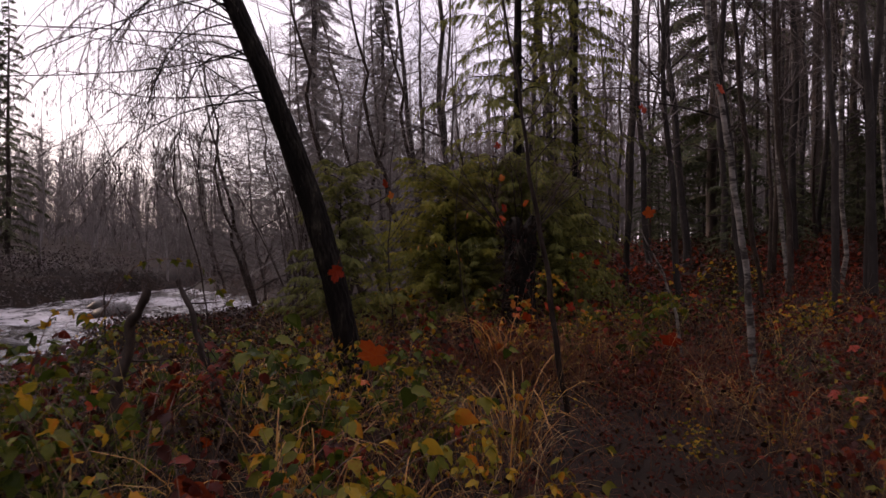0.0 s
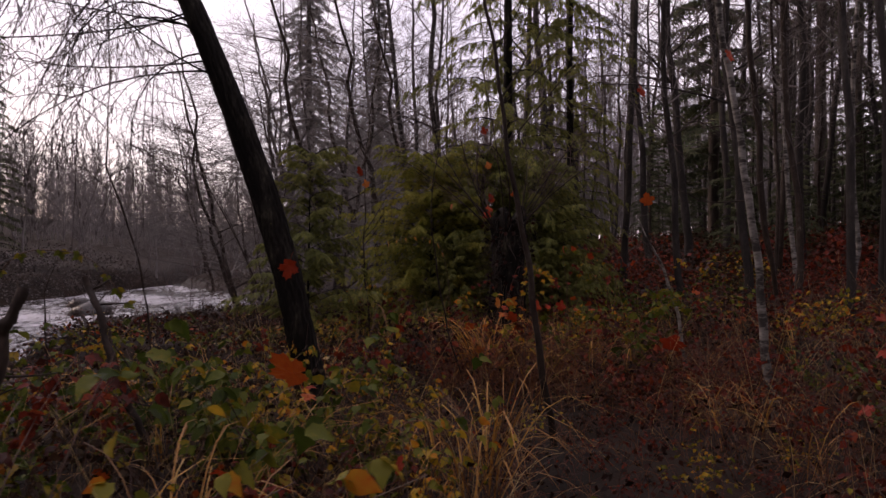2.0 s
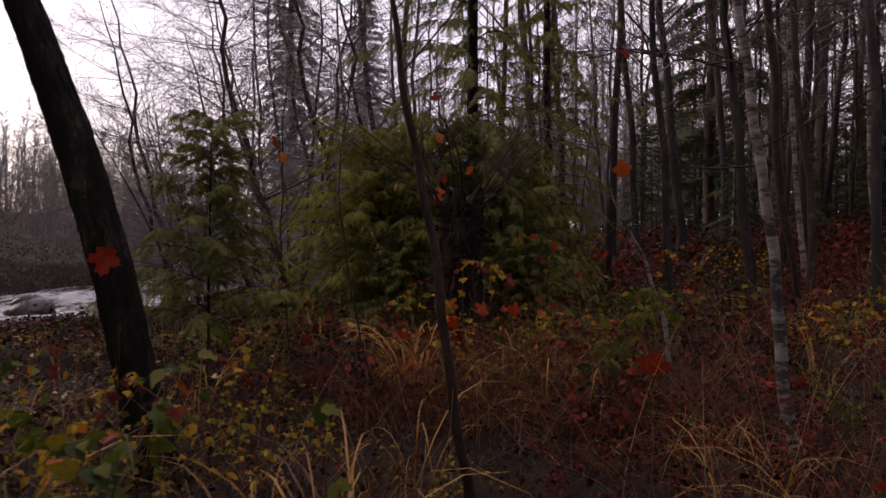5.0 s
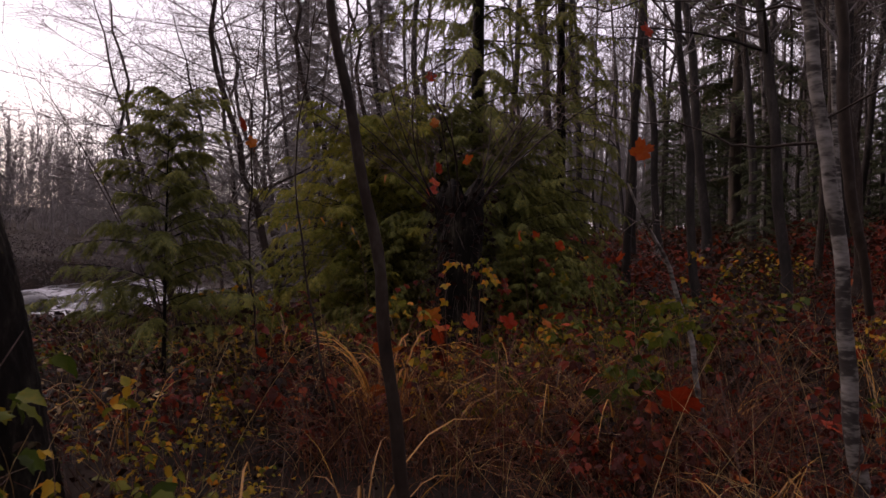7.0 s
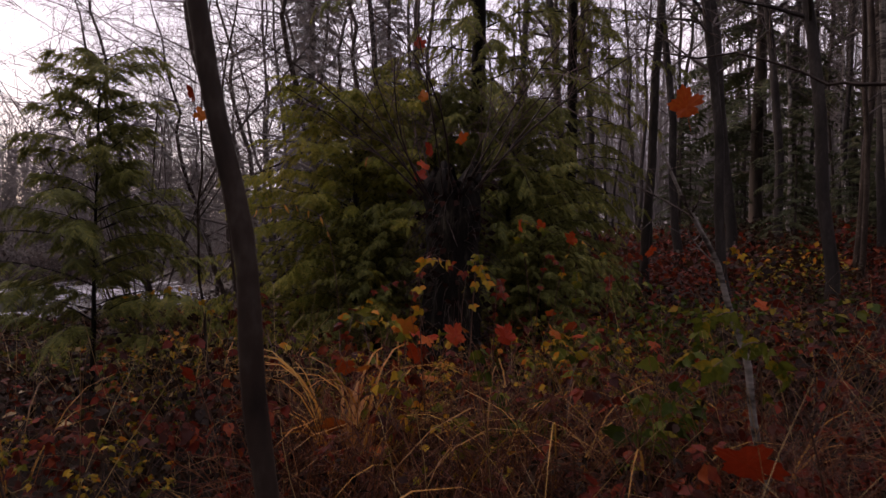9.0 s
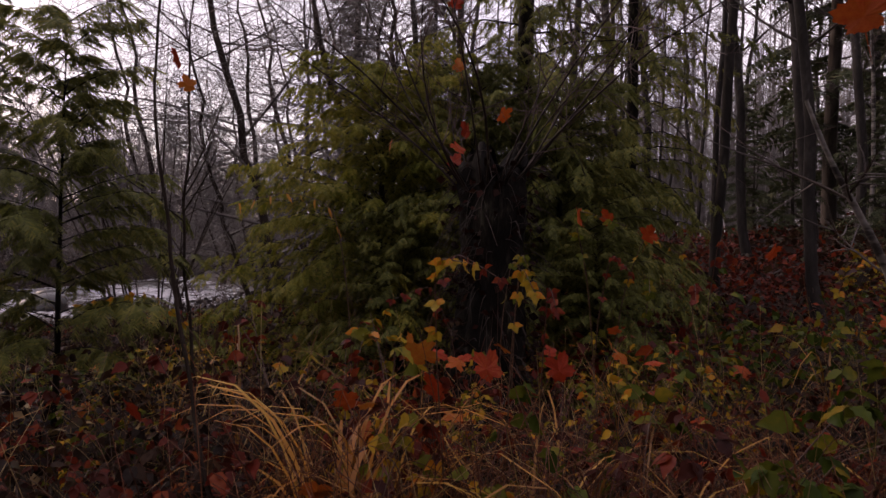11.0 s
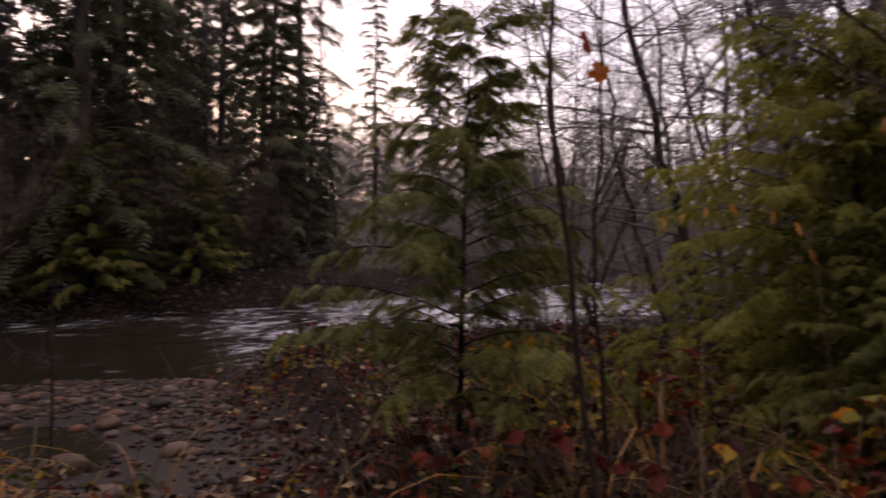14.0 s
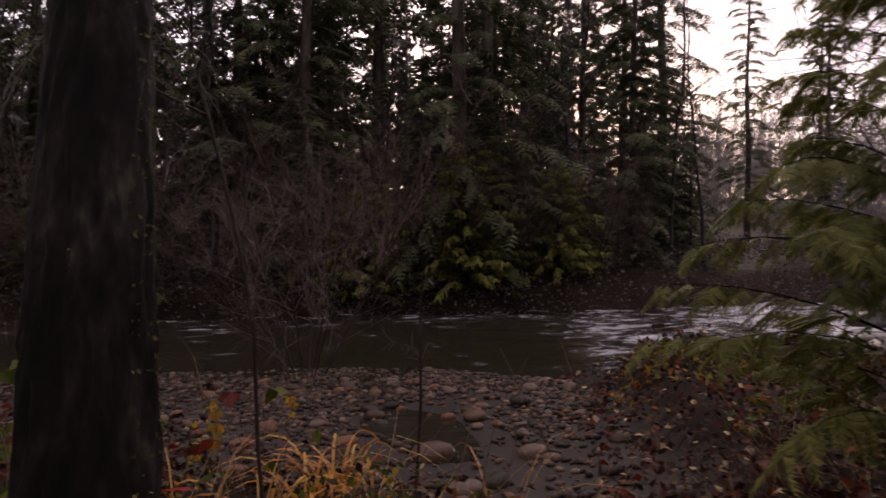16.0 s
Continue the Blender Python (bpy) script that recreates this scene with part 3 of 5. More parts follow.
def path_tree(name, pts, radii, bark, seed, shoots_at, shoot_len, label, twig=None, n_shoot=8, rise=0.7, n_seg=60):
    """A slim near tree along given heights, with a few side shoots."""
    rng = np.random.default_rng(seed)
    root = new(name)
    pts = np.array(pts, float)
    zz = np.concatenate([np.linspace(pts[0, 2], min(pts[-1, 2], 4.5), n_seg), np.linspace(4.7, pts[-1, 2], 12)]) if pts[-1, 2] > 5 else np.linspace(pts[0, 2], pts[-1, 2], n_seg)
    p = np.stack([np.interp(zz, pts[:, 2], pts[:, k]) for k in range(3)], 1)
    p[:, :2] += np.stack([0.012 * np.sin(zz * 4.1 + seed) + 0.006 * np.sin(zz * 11), 0.012 * np.cos(zz * 3.3 + seed)], 1)
    rr = np.interp(zz, pts[:, 2], radii)
    rr = rr * (1 + rng.normal(0, 0.035, len(rr)))
    part("trunk", Geo().tubes(p, rr, 14), bark, root)
    base = on_path(p, rng.uniform(shoots_at[0], shoots_at[1], n_shoot))
    a = rng.uniform(0, 6.28, n_shoot)
    ln = shoot_len * rng.uniform(0.4, 1.1, n_shoot)
    q = shoots(base, np.stack([np.cos(a), np.sin(a), rng.uniform(0.4, 1.2, n_shoot) * rise], 1), ln, 7, -0.05, rng, 0.15)
    for i in range(n_shoot):
        part("branch", Geo().tubes(q[i], np.linspace(0.006, 0.002, 7), 4), SAPBARK, root)
    s, sl = twigs_on(q, ln, 6, 0.45, 0.05, rng, 4)
    part("twigs", Geo().tubes(s, np.broadcast_to(np.linspace(0.004, 0.0015, 4), s.shape[:2]), 3), twig or TWIG, root)
    return tagged(root, label, "tree")


path_tree("sapling", [(1.13, 6.0, -0.2), (1.03, 6.0, 0.6), (0.94, 6.0, 1.2), (0.84, 6.0, 1.8), (0.75, 6.0, 2.4), (0.56, 6.0, 3.6), (0.35, 6.05, 5.4)], [0.03, 0.026, 0.023, 0.020, 0.016, 0.011, 0.004], SAPBARK, 21, (0.42, 0.95), 1.3, "slim dark alder sapling with forked bare shoots", n_shoot=10, rise=1.5)
birch = path_tree("birch", [(3.22, 6.75, -0.2), (3.13, 6.78, 0.5), (3.05, 6.82, 1.5), (2.93, 6.85, 2.4), (2.72, 6.85, 3.7), (2.5, 6.9, 6.0), (2.3, 6.9, 9.5)], [0.042, 0.037, 0.033, 0.03, 0.026, 0.02, 0.006], BIRCH, 22, (0.3, 0.95), 1.6, "young birch with pale peeling bark marked with dark bands", n_shoot=14, rise=0.5)
part("branch", Geo().tubes(sway((3.03, 6.84, 1.84), (1.9, 7.5, 2.12), 18, 0.022, np.random.default_rng(3)), np.linspace(0.009, 0.002, 18), 6), SAPBARK, birch)
part("branch", Geo().tubes(sway((2.9, 6.87, 2.5), (1.6, 8.2, 3.0), 18, 0.025, np.random.default_rng(4)), np.linspace(0.008, 0.002, 18), 6), SAPBARK, birch)
path_tree("birch", [(3.30, 6.95, 1.0), (3.18, 6.98, 1.9), (3.16, 7.0, 2.6), (3.0, 7.0, 4.2), (2.95, 7.0, 7.0)], [0.02, 0.03, 0.028, 0.02, 0.006], SAPBARK, 23, (0.4, 0.95), 1.2, "dark slender birch stem growing close beside a pale one", n_shoot=6)
path_tree("sapling", [(2.95, 8.1, -0.1), (2.80, 8.1, 0.7), (2.66, 8.1, 1.2), (2.35, 8.0, 1.75)], [0.022, 0.018, 0.014, 0.006], BIRCH, 24, (0.4, 0.9), 0.5, "thin pale leaning birch sapling over brambles", n_shoot=4)
path_tree("sapling", [(-0.72, 10.1, -0.2), (-0.78, 10.1, 0.8), (-0.82, 10.1, 1.5), (-0.8, 10.1, 2.4), (-0.7, 10.1, 3.6)], [0.013, 0.011, 0.009, 0.007, 0.003], SAPBARK, 25, (0.3, 0.95), 0.9, "thin dark bare sapling beside the young cedar", n_shoot=8, rise=1.2)
path_tree("sapling", [(-4.30, 8.55, -0.6), (-4.32, 8.6, 0.3), (-4.33, 8.62, 0.9), (-4.22, 8.62, 1.25)], [0.014, 0.011, 0.008, 0.003], SAPBARK, 26, (0.5, 0.9), 0.4, "thin bare stem standing at the gravel edge", n_shoot=3)
path_tree("sapling", [(-2.45, 7.32, -0.3), (-2.55, 7.26, 0.9), (-2.65, 7.15, 1.5), (-2.8, 7.02, 2.2), (-2.8, 7.02, 3.6)], [0.010, 0.009, 0.008, 0.007, 0.003], SAPBARK, 27, (0.4, 0.95), 0.6, "thin dark curved stem on the bank", n_shoot=4)

path_tree("sapling", [(0.52, 8.0, -0.2), (0.42, 8.0, 0.25), (0.32, 8.0, 0.6), (0.19, 8.0, 1.2), (0.15, 8.0, 1.8), (0.22, 8.0, 2.5), (0.3, 8.0, 3.4)], [0.010, 0.009, 0.008, 0.007, 0.005, 0.004, 0.002], SAPBARK, 28, (0.55, 0.95), 0.5, "thin bent bare wand rising out of the brambles", n_shoot=4, rise=1.4)

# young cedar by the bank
young = conifer("young_cedar", 31, 2.8, 0.026, 62, 1.4, start=0.27, droop=0.32, per=15, tv=FROND, tf=FROND_F, spray=0.21, leaf=CEDAR_SHADED, bark=BARK, rise=0.3, top=0.2, power=0.6, keep=14, spray_droop=0.95, lean=(0.06, 0), wood=0.45)
tagged(stand(young, -1.55, 9.8, 0), "young western red cedar with drooping green sprays", "tree")

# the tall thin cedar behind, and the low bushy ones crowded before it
big = conifer("cedar", 32, 17.0, 0.12, 170, 2.3, start=0.1, droop=0.5, per=14, tv=FROND, tf=FROND_F, spray=0.27, leaf=CEDAR_SHADED, bark=BARK, rise=0.25, top=0.06, power=0.6, keep=14, spray_droop=1.2)
tagged(stand(big, 1.5, 13.6, 50), "tall thin cedar with sparse drooping dark boughs", "tree")
tagged(copy_thing(big, place(3.0, 15.2, 170, 0.85)), "tall thin cedar with sparse drooping dark boughs", "tree")
skirt = conifer("cedar", 33, 2.9, 0.08, 190, 2.3, start=0.05, droop=0.42, per=18, tv=FROND, tf=FROND_F, spray=0.2, leaf=CEDAR, bark=BARK, rise=0.5, top=0.2, power=0.42, keep=10, spray_droop=1.0, wood=0.5)
tagged(stand(skirt, 0.1, 12.4, 10), "bushy yellow-green cedar crowded against a taller one", "tree")
# Same bushy cedar in the shaded colour, for the dark side of the group.
skirt_dark = conifer("cedar", 34, 2.8, 0.08, 160, 2.0, start=0.05, droop=0.42, per=16, tv=FROND, tf=FROND_F, spray=0.2, leaf=CEDAR_SHADED, bark=BARK, rise=0.5, top=0.2, power=0.42, keep=10, spray_droop=1.0, wood=0.5)
tagged(stand(skirt_dark, 1.9, 12.6, 130), "bushy cedar, shade put into its dark green, crowded against a taller one", "tree")
tagged(copy_thing(skirt_dark, place(1.0, 12.9, 250, 1.12)), "bushy cedar, shade put into its dark green, crowded against a taller one", "tree")
tagged(copy_thing(skirt_dark, place(0.45, 11.5, 20, 0.55)), "low cedar, shade put into its dark green, beside a rotten stump", "tree")
tagged(copy_thing(skirt_dark, place(2.15, 11.7, 200, 0.5)), "low cedar, shade put into its dark green, beside a rotten stump", "tree")

BANK_CEDARS = [(-17.3, 14.2, 1.25), (-17.8, 11.4, 1.0), (-17.0, 17.0, 1.0)]
for x, y, h in BANK_CEDARS:
    tagged(copy_thing(skirt_dark, place(x, y, x * 40, h)), "green cedar overhanging the far bank", "tree", "bank cedars")
tagged(copy_thing(skirt_dark, place(2.6, 14.6, 80, 0.8)), "bushy cedar, shade put into its dark green, crowded against a taller one", "tree")

# bare vine maple in front of the cedar
def shrub(name, seed, stems, h, spread, r, each, small, bark, twig, lean=(0, 0), twig_r=0.004, droop=0.0, curl=0.12):
    rng = np.random.default_rng(seed)
    root = new(name)
    a = rng.uniform(0, 6.28, stems)
    way = np.stack([np.cos(a) * spread + lean[0], np.sin(a) * spread + lean[1], np.ones(stems)], 1)
    base = np.stack([np.cos(a) * 0.15, np.sin(a) * 0.15, np.full(stems, -0.1)], 1)
    ln = h * rng.uniform(0.55, 1.1, stems)
    p = shoots(base, way, ln, 8, droop, rng, curl)
    for i in range(stems):
        part("stem", Geo().tubes(p[i], r * rng.uniform(0.6, 1.1) * np.linspace(1, 0.2, 8), 5), bark, root)
    q, ql = twigs_on(p, ln, each, 0.35, droop, rng, 4)
    g = Geo().tubes(q, np.broadcast_to(np.linspace(1.4, 0.5, 4) * twig_r, q.shape[:2]), 3)
    if small:
        s, _ = twigs_on(q, ql, small, 0.5, droop, rng, 3)
        g.tubes(s, np.broadcast_to(np.linspace(0.7, 0.35, 3) * twig_r, s.shape[:2]), 3)
    part("twigs", g, twig, root)
    return root


def old_stump():
    """A tall rotten stump > trunk, roots, moss."""
    rg = np.random.default_rng(44)
    root = new("old_stump")
    n, zz = 40, np.concatenate([np.linspace(-0.3, 1.95, 40), [1.97, 1.9]])
    p = np.stack([0.05 * np.sin(zz * 1.4), 0.03 * np.cos(zz * 1.9), zz], 1)
    rr = np.interp(zz, [-0.3, 0.0, 0.4, 1.2, 1.95, 1.97, 2.0], [0.44, 0.38, 0.27, 0.22, 0.24, 0.2, 0.02])
    rr[-1] = 0.02
    g = Geo().tubes(p, rr, n)
    v = g.v[0].reshape(len(zz), n, 3)
    a = (np.arange(n) * 2 * np.pi / n)[None]
    z = p[:, 2:3]
    v += unit(v - p[:, None]) * (0.035 * np.sin(5 * a + 1.2 * np.sin(z * 2)) + 0.02 * np.abs(np.sin(9 * a + z)) + rg.normal(0, 0.008, (len(zz), n)))[:, :, None] * (rr / 0.3)[:, None, None]
    v[-3:-1, :, 2] += 0.09 * np.sin(3 * a) + 0.06 * np.sin(7 * a + 1)
    part("trunk", g, BARK, root)
    k = 420
    zi, ai = rg.integers(3, 40, k), rg.integers(0, n, k)
    nrm = unit(v[zi, ai] - p[zi])
    q = shoots(v[zi, ai], nrm + rg.normal(0, 0.4, (k, 3)), rg.uniform(0.08, 0.35, k), 4, 0.7, rg, 0.3)
    part("roots", Geo().tubes(q, np.broadcast_to(np.linspace(0.004, 0.0015, 4), (k, 4)), 3), DEADWOOD, root, "dead hanging rootlets and twigs")
    part("moss", Geo().stamp(SMALL, SMALL_F, basis(nrm + rg.normal(0, 0.6, (k, 3)), nrm), v[zi, ai] + nrm * rg.uniform(0, 0.12, (k, 1)), rg.uniform(0.04, 0.1, k)), LITTER, root, "dark dead leaves and moss")
    return tagged(root, "tall dark rotten stump with bare shoots sprouting from its top", "stump")


stand(old_stump(), 1.22, 10.95)
vine = shrub("vine_maple", 41, 17, 2.7, 0.85, 0.011, 9, 3, SAPBARK, REDTWIG, twig_r=0.003, curl=0.4)
vine.matrix_basis = pose(1.2, 10.9, 1.72)
tagged(vine, "bare vine maple shoots fanning out from a rotten stump", "shrub")
clump = shrub("alder_clump", 45, 7, 4.2, 0.2, 0.016, 10, 3, SAPBARK, TWIG, lean=(-0.08, 0), twig_r=0.0035, curl=0.2)
tagged(stand(clump, -2.5, 12.6), "slender many-stemmed bare alder by the river", "tree", "alder clumps")
tagged(copy_at(clump, place(-3.3, 14.2, 120, 0.95)), "slender many-stemmed bare alder by the river", "tree", "alder clumps")
bankshrub = bare_tree("leaning_bank_alder", 42, 8.0, 0.07, 34, 3.4, 0.12, 0.35, (-1.9, 0.2), 0.0, 9, 4, SAPBARK, PALETWIG, 0.005, limb_lean=(-0.35, 0), wob=0.1)
tagged(stand(bankshrub, -5.0, 18.4), "bare dark alder leaning out from the river bank", "tree")
SHRUBS = [(-5.3, 18.7, 0.9, 50), (-1.7, 15.2, 1.1, 10), (-2.9, 16.5, 0.7, 40), (-3.9, 20.5, 1.1, -30), (-0.6, 17.0, 1.15, 25), (-7.6, 28.0, 1.0, 90), (-2.0, 23.0, 1.3, -10), (0.2, 20.0, 1.2, 20), (-10.8, 33.0, 1.0, 50), (-4.5, 26.0, 1.4, 10), (-3.2, 22.0, 1.2, 160), (-5.4, 30.0, 1.3, 30), (-7.2, 33.5, 1.4, 0), (-12.5, 38.0, 1.2, 0), (-14, 40.5, 1.2, 90), (-9.8, 36.5, 1.2, 200)]
for x, y, s, turn in SHRUBS:
    tagged(copy_at(bankshrub, place(x, y, turn, s)), "bare twiggy alder leaning on the river bank", "tree", "bank alders")
brush = shrub("brush", 43, 12, 3.0, 0.5, 0.012, 18, 4, SAPBARK, REDTWIG, twig_r=0.0035)
tagged(stand(brush, -9.4, 8.5, 0, 1.35), "bare reddish-brown willow brush at the water's edge", "shrub")
for x, y, s, turn in [(-17.2, 15.2, 1.0, 40), (-17.6, 9.0, 1.2, 100), (-18, 5.5, 1.3, 200), (-16.9, 19, 0.9, 10), (-6.8, 14.4, 0.5, 70), (-5.6, 16.4, 0.6, 20), (-18.4, 12.0, 1.4, 300), (-18.2, 2.0, 1.3, 20), (-6.4, 22.5, 0.6, 5), (-8.6, 30.5, 0.7, 60), (-17.4, 11.5, 1.7, 10), (-17.6, 13.4, 1.9, 80), (-17.0, 16.2, 1.6, 160), (-17.9, 7.2, 1.9, 240), (-16.9, 18.0, 1.5, 280), (-17.8, 10.2, 1.6, 120), (-18.6, 4.0, 1.8, 0)]:
    tagged(copy_at(brush, place(x, y, turn, s)), "bare reddish-brown willow brush at the water's edge", "shrub", "willow brush")

# ---- woods ----
alders = [bare_tree("alder_tree", 50 + i, 17 + 2 * i, 0.095 + 0.017 * i, 34, 3.4, 0.26, 0.8, (-1.4 + 0.5 * i, 0.3), 0.02, 7, 2, GREYBARK, TWIG, 0.009, wob=0.07) for i in range(3)]
thins = [bare_tree("birch_tree", 60 + i, 13 + 2 * i, 0.043 + 0.011 * i, 24, 1.9, 0.22, 0.9, (-0.9 + 0.5 * i, 0.2), 0.0, 6, 3, (BIRCH, SAPBARK, GREYBARK)[i], TWIG, 0.007, wob=0.06, sides=7, big_limbs=4) for i in range(3)]
firs = [conifer("fir_tree", 70 + i, 23 + 4 * i, 0.24 + 0.04 * i, 104, 3.4 + 0.4 * i, start=(0.12, 0.3, 0.05)[i], droop=0.42, per=12, spray=0.82, leaf=FIR, rise=0.1, top=0.05, keep=6) for i in range(3)]
# Mist on these alders and the pale fir is only their lighter colour.
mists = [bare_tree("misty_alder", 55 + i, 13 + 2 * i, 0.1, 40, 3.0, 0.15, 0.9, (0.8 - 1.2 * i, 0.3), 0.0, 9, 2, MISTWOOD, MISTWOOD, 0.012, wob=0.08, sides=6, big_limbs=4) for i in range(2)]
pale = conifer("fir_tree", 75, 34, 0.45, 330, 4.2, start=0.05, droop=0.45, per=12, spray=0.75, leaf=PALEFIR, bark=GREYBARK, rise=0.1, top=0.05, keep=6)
lows = conifer("hemlock", 77, 9, 0.12, 64, 2.3, start=0.03, droop=0.4, per=10, spray=0.55, leaf=FIR, rise=0.2, top=0.08, keep=5)
LABEL = {"misty_alder": "bare alder with mist put into its pale grey", "alder_tree": "tall bare grey alder in misty woods", "birch_tree": "slender bare birch among dark woods", "fir_tree": "tall dark fir in the wet woods, painted haze-grey where far", "hemlock": "drooping dark green hemlock in the woods"}
used = set()


def tree_at(proto, x, y, turn, scale, label=""):
    ob = copy_at(proto, place(x, y, turn, scale)) if proto in used else stand(proto, x, y, turn, scale)
    used.add(proto)
    kind = proto.name.split(".")[0]
    return tagged(ob, label or LABEL[kind], "tree", kind.replace("_", " ") + "s")


# named trunks behind the brambles: kind, x, y, turn, scale
NAMED = [(alders[1], 4.75, 28, 10, 1.5), (alders[0], 5.4, 25, 30, 1.2), (alders[0], -0.6, 23, 0, 1.1), (alders[1], 0.4, 24, 60, 1.1), (alders[0], 6.6, 21, 20, 1.1), (alders[1], 6.5, 18, 0, 1.0),
         (alders[2], 9.2, 17.5, 40, 0.85), (thins[2], 5.9, 21.5, 0, 1.2), (thins[2], 2.4, 19.0, 20, 1.25), (thins[1], 3.3, 20.5, 80, 1.2), (thins[1], 8.0, 16.4, 50, 1.3), (thins[0], 7.0, 13.5, 10, 1.1), (thins[0], 8.2, 14.0, 100, 1.2),
         (thins[2], 7.6, 12.0, 0, 1.2), (thins[0], 9.8, 14.6, 30, 1.1), (alders[0], 4.9, 13.6, 15, 0.75), (alders[1], 5.6, 12.6, 35, 0.72), (thins[1], 9.5, 12.8, 200, 1.2), (alders[2], 11.8, 16.0, 0, 0.9), (thins[2], 4.2, 15.5, 40, 1.2)]
for k in NAMED:
    tree_at(*k)
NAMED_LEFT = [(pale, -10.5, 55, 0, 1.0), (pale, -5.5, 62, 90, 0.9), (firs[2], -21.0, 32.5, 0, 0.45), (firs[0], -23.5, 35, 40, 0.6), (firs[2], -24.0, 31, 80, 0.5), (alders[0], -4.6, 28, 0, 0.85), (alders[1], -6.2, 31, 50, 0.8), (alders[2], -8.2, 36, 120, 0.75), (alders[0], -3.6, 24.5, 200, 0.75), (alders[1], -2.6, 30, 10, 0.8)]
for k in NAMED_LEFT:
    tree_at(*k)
rng = np.random.default_rng(5)


def wood(count, xr, yr, protos, weights, lo, hi, clear=None):
    done, tries = [], 0
    while len(done) < count and tries < count * 30:
        tries += 1
        x, y = rng.uniform(*xr), rng.uniform(*yr)
        if clear and clear(x, y):
            continue
        if any((x - a) ** 2 + (y - b) ** 2 < 1.2 for a, b in done):
            continue
        done.append((x, y))
        tree_at(protos[rng.choice(len(protos), p=weights)], x, y, rng.uniform(0, 360), rng.uniform(lo, hi))


land = lambda x, y: x < np.interp(y, Y_PLAN, BANK) + 1.5
MIX = [*thins, *alders, *firs]
wood(84, (6.0, 30), (10, 40), MIX, [0.2, 0.2, 0.2, 0.12, 0.1, 0.06, 0.04, 0.04, 0.04], 0.8, 1.3, lambda x, y: x < 0.36 * y + 1)
wood(26, (-3, 18), (26, 50), MIX, [0.1, 0.1, 0.15, 0.2, 0.2, 0.15, 0.04, 0.03, 0.03], 0.8, 1.2, lambda x, y: land(x, y) or x < -1)
wood(14, (12, 50), (14, 60), firs, [0.4, 0.3, 0.3], 0.8, 1.2, lambda x, y: x < 0.4 * y + 8)
wood(36, (5, 30), (17, 36), [lows], [1], 0.35, 0.7, lambda x, y: x < 0.3 * y)
far_side = lambda x, y: x > np.interp(y, Y_PLAN, FAR) - 0.5
wood(40, (-36, -17.5), (-16, 25), [*firs, *alders[:2]], [0.22, 0.16, 0.26, 0.2, 0.16], 0.6, 0.95, far_side)
for k in [(firs[0], -20.5, 8.2, 30, 0.85), (firs[2], -24.0, 10.8, 90, 0.8), (firs[1], -19.8, 5.0, 150, 0.8), (firs[2], -27.0, 7.4, 210, 0.85), (firs[0], -22.0, 2.5, 300, 0.85), (firs[2], -19.4, 10.0, 250, 0.7)]:
    tree_at(*k)
wood(9, (-36, -17.5), (17, 34), [*firs, alders[0]], [0.3, 0.2, 0.3, 0.2], 0.65, 0.95, lambda x, y: far_side(x, y) or y - 7 > 0.86 * (0.7 - x))
wood(42, (-22.5, -17.2), (-4, 24), [lows, alders[0]], [0.86, 0.14], 0.5, 0.9, far_side)
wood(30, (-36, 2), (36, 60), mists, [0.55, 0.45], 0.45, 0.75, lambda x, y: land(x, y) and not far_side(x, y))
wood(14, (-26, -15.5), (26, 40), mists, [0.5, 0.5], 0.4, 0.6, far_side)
# Unseen trees behind and beside the walk, added to cut the sky light.
wood(28, (-12, 30), (-20, -3.5), [*firs, *alders[:1]], [0.3, 0.2, 0.4, 0.1], 0.8, 1.1, lambda x, y: land(x, y))
wood(10, (7, 26), (-6, 10), [*firs[:2], *thins], [0.3, 0.2, 0.2, 0.15, 0.15], 0.8, 1.1, lambda x, y: x < 8)


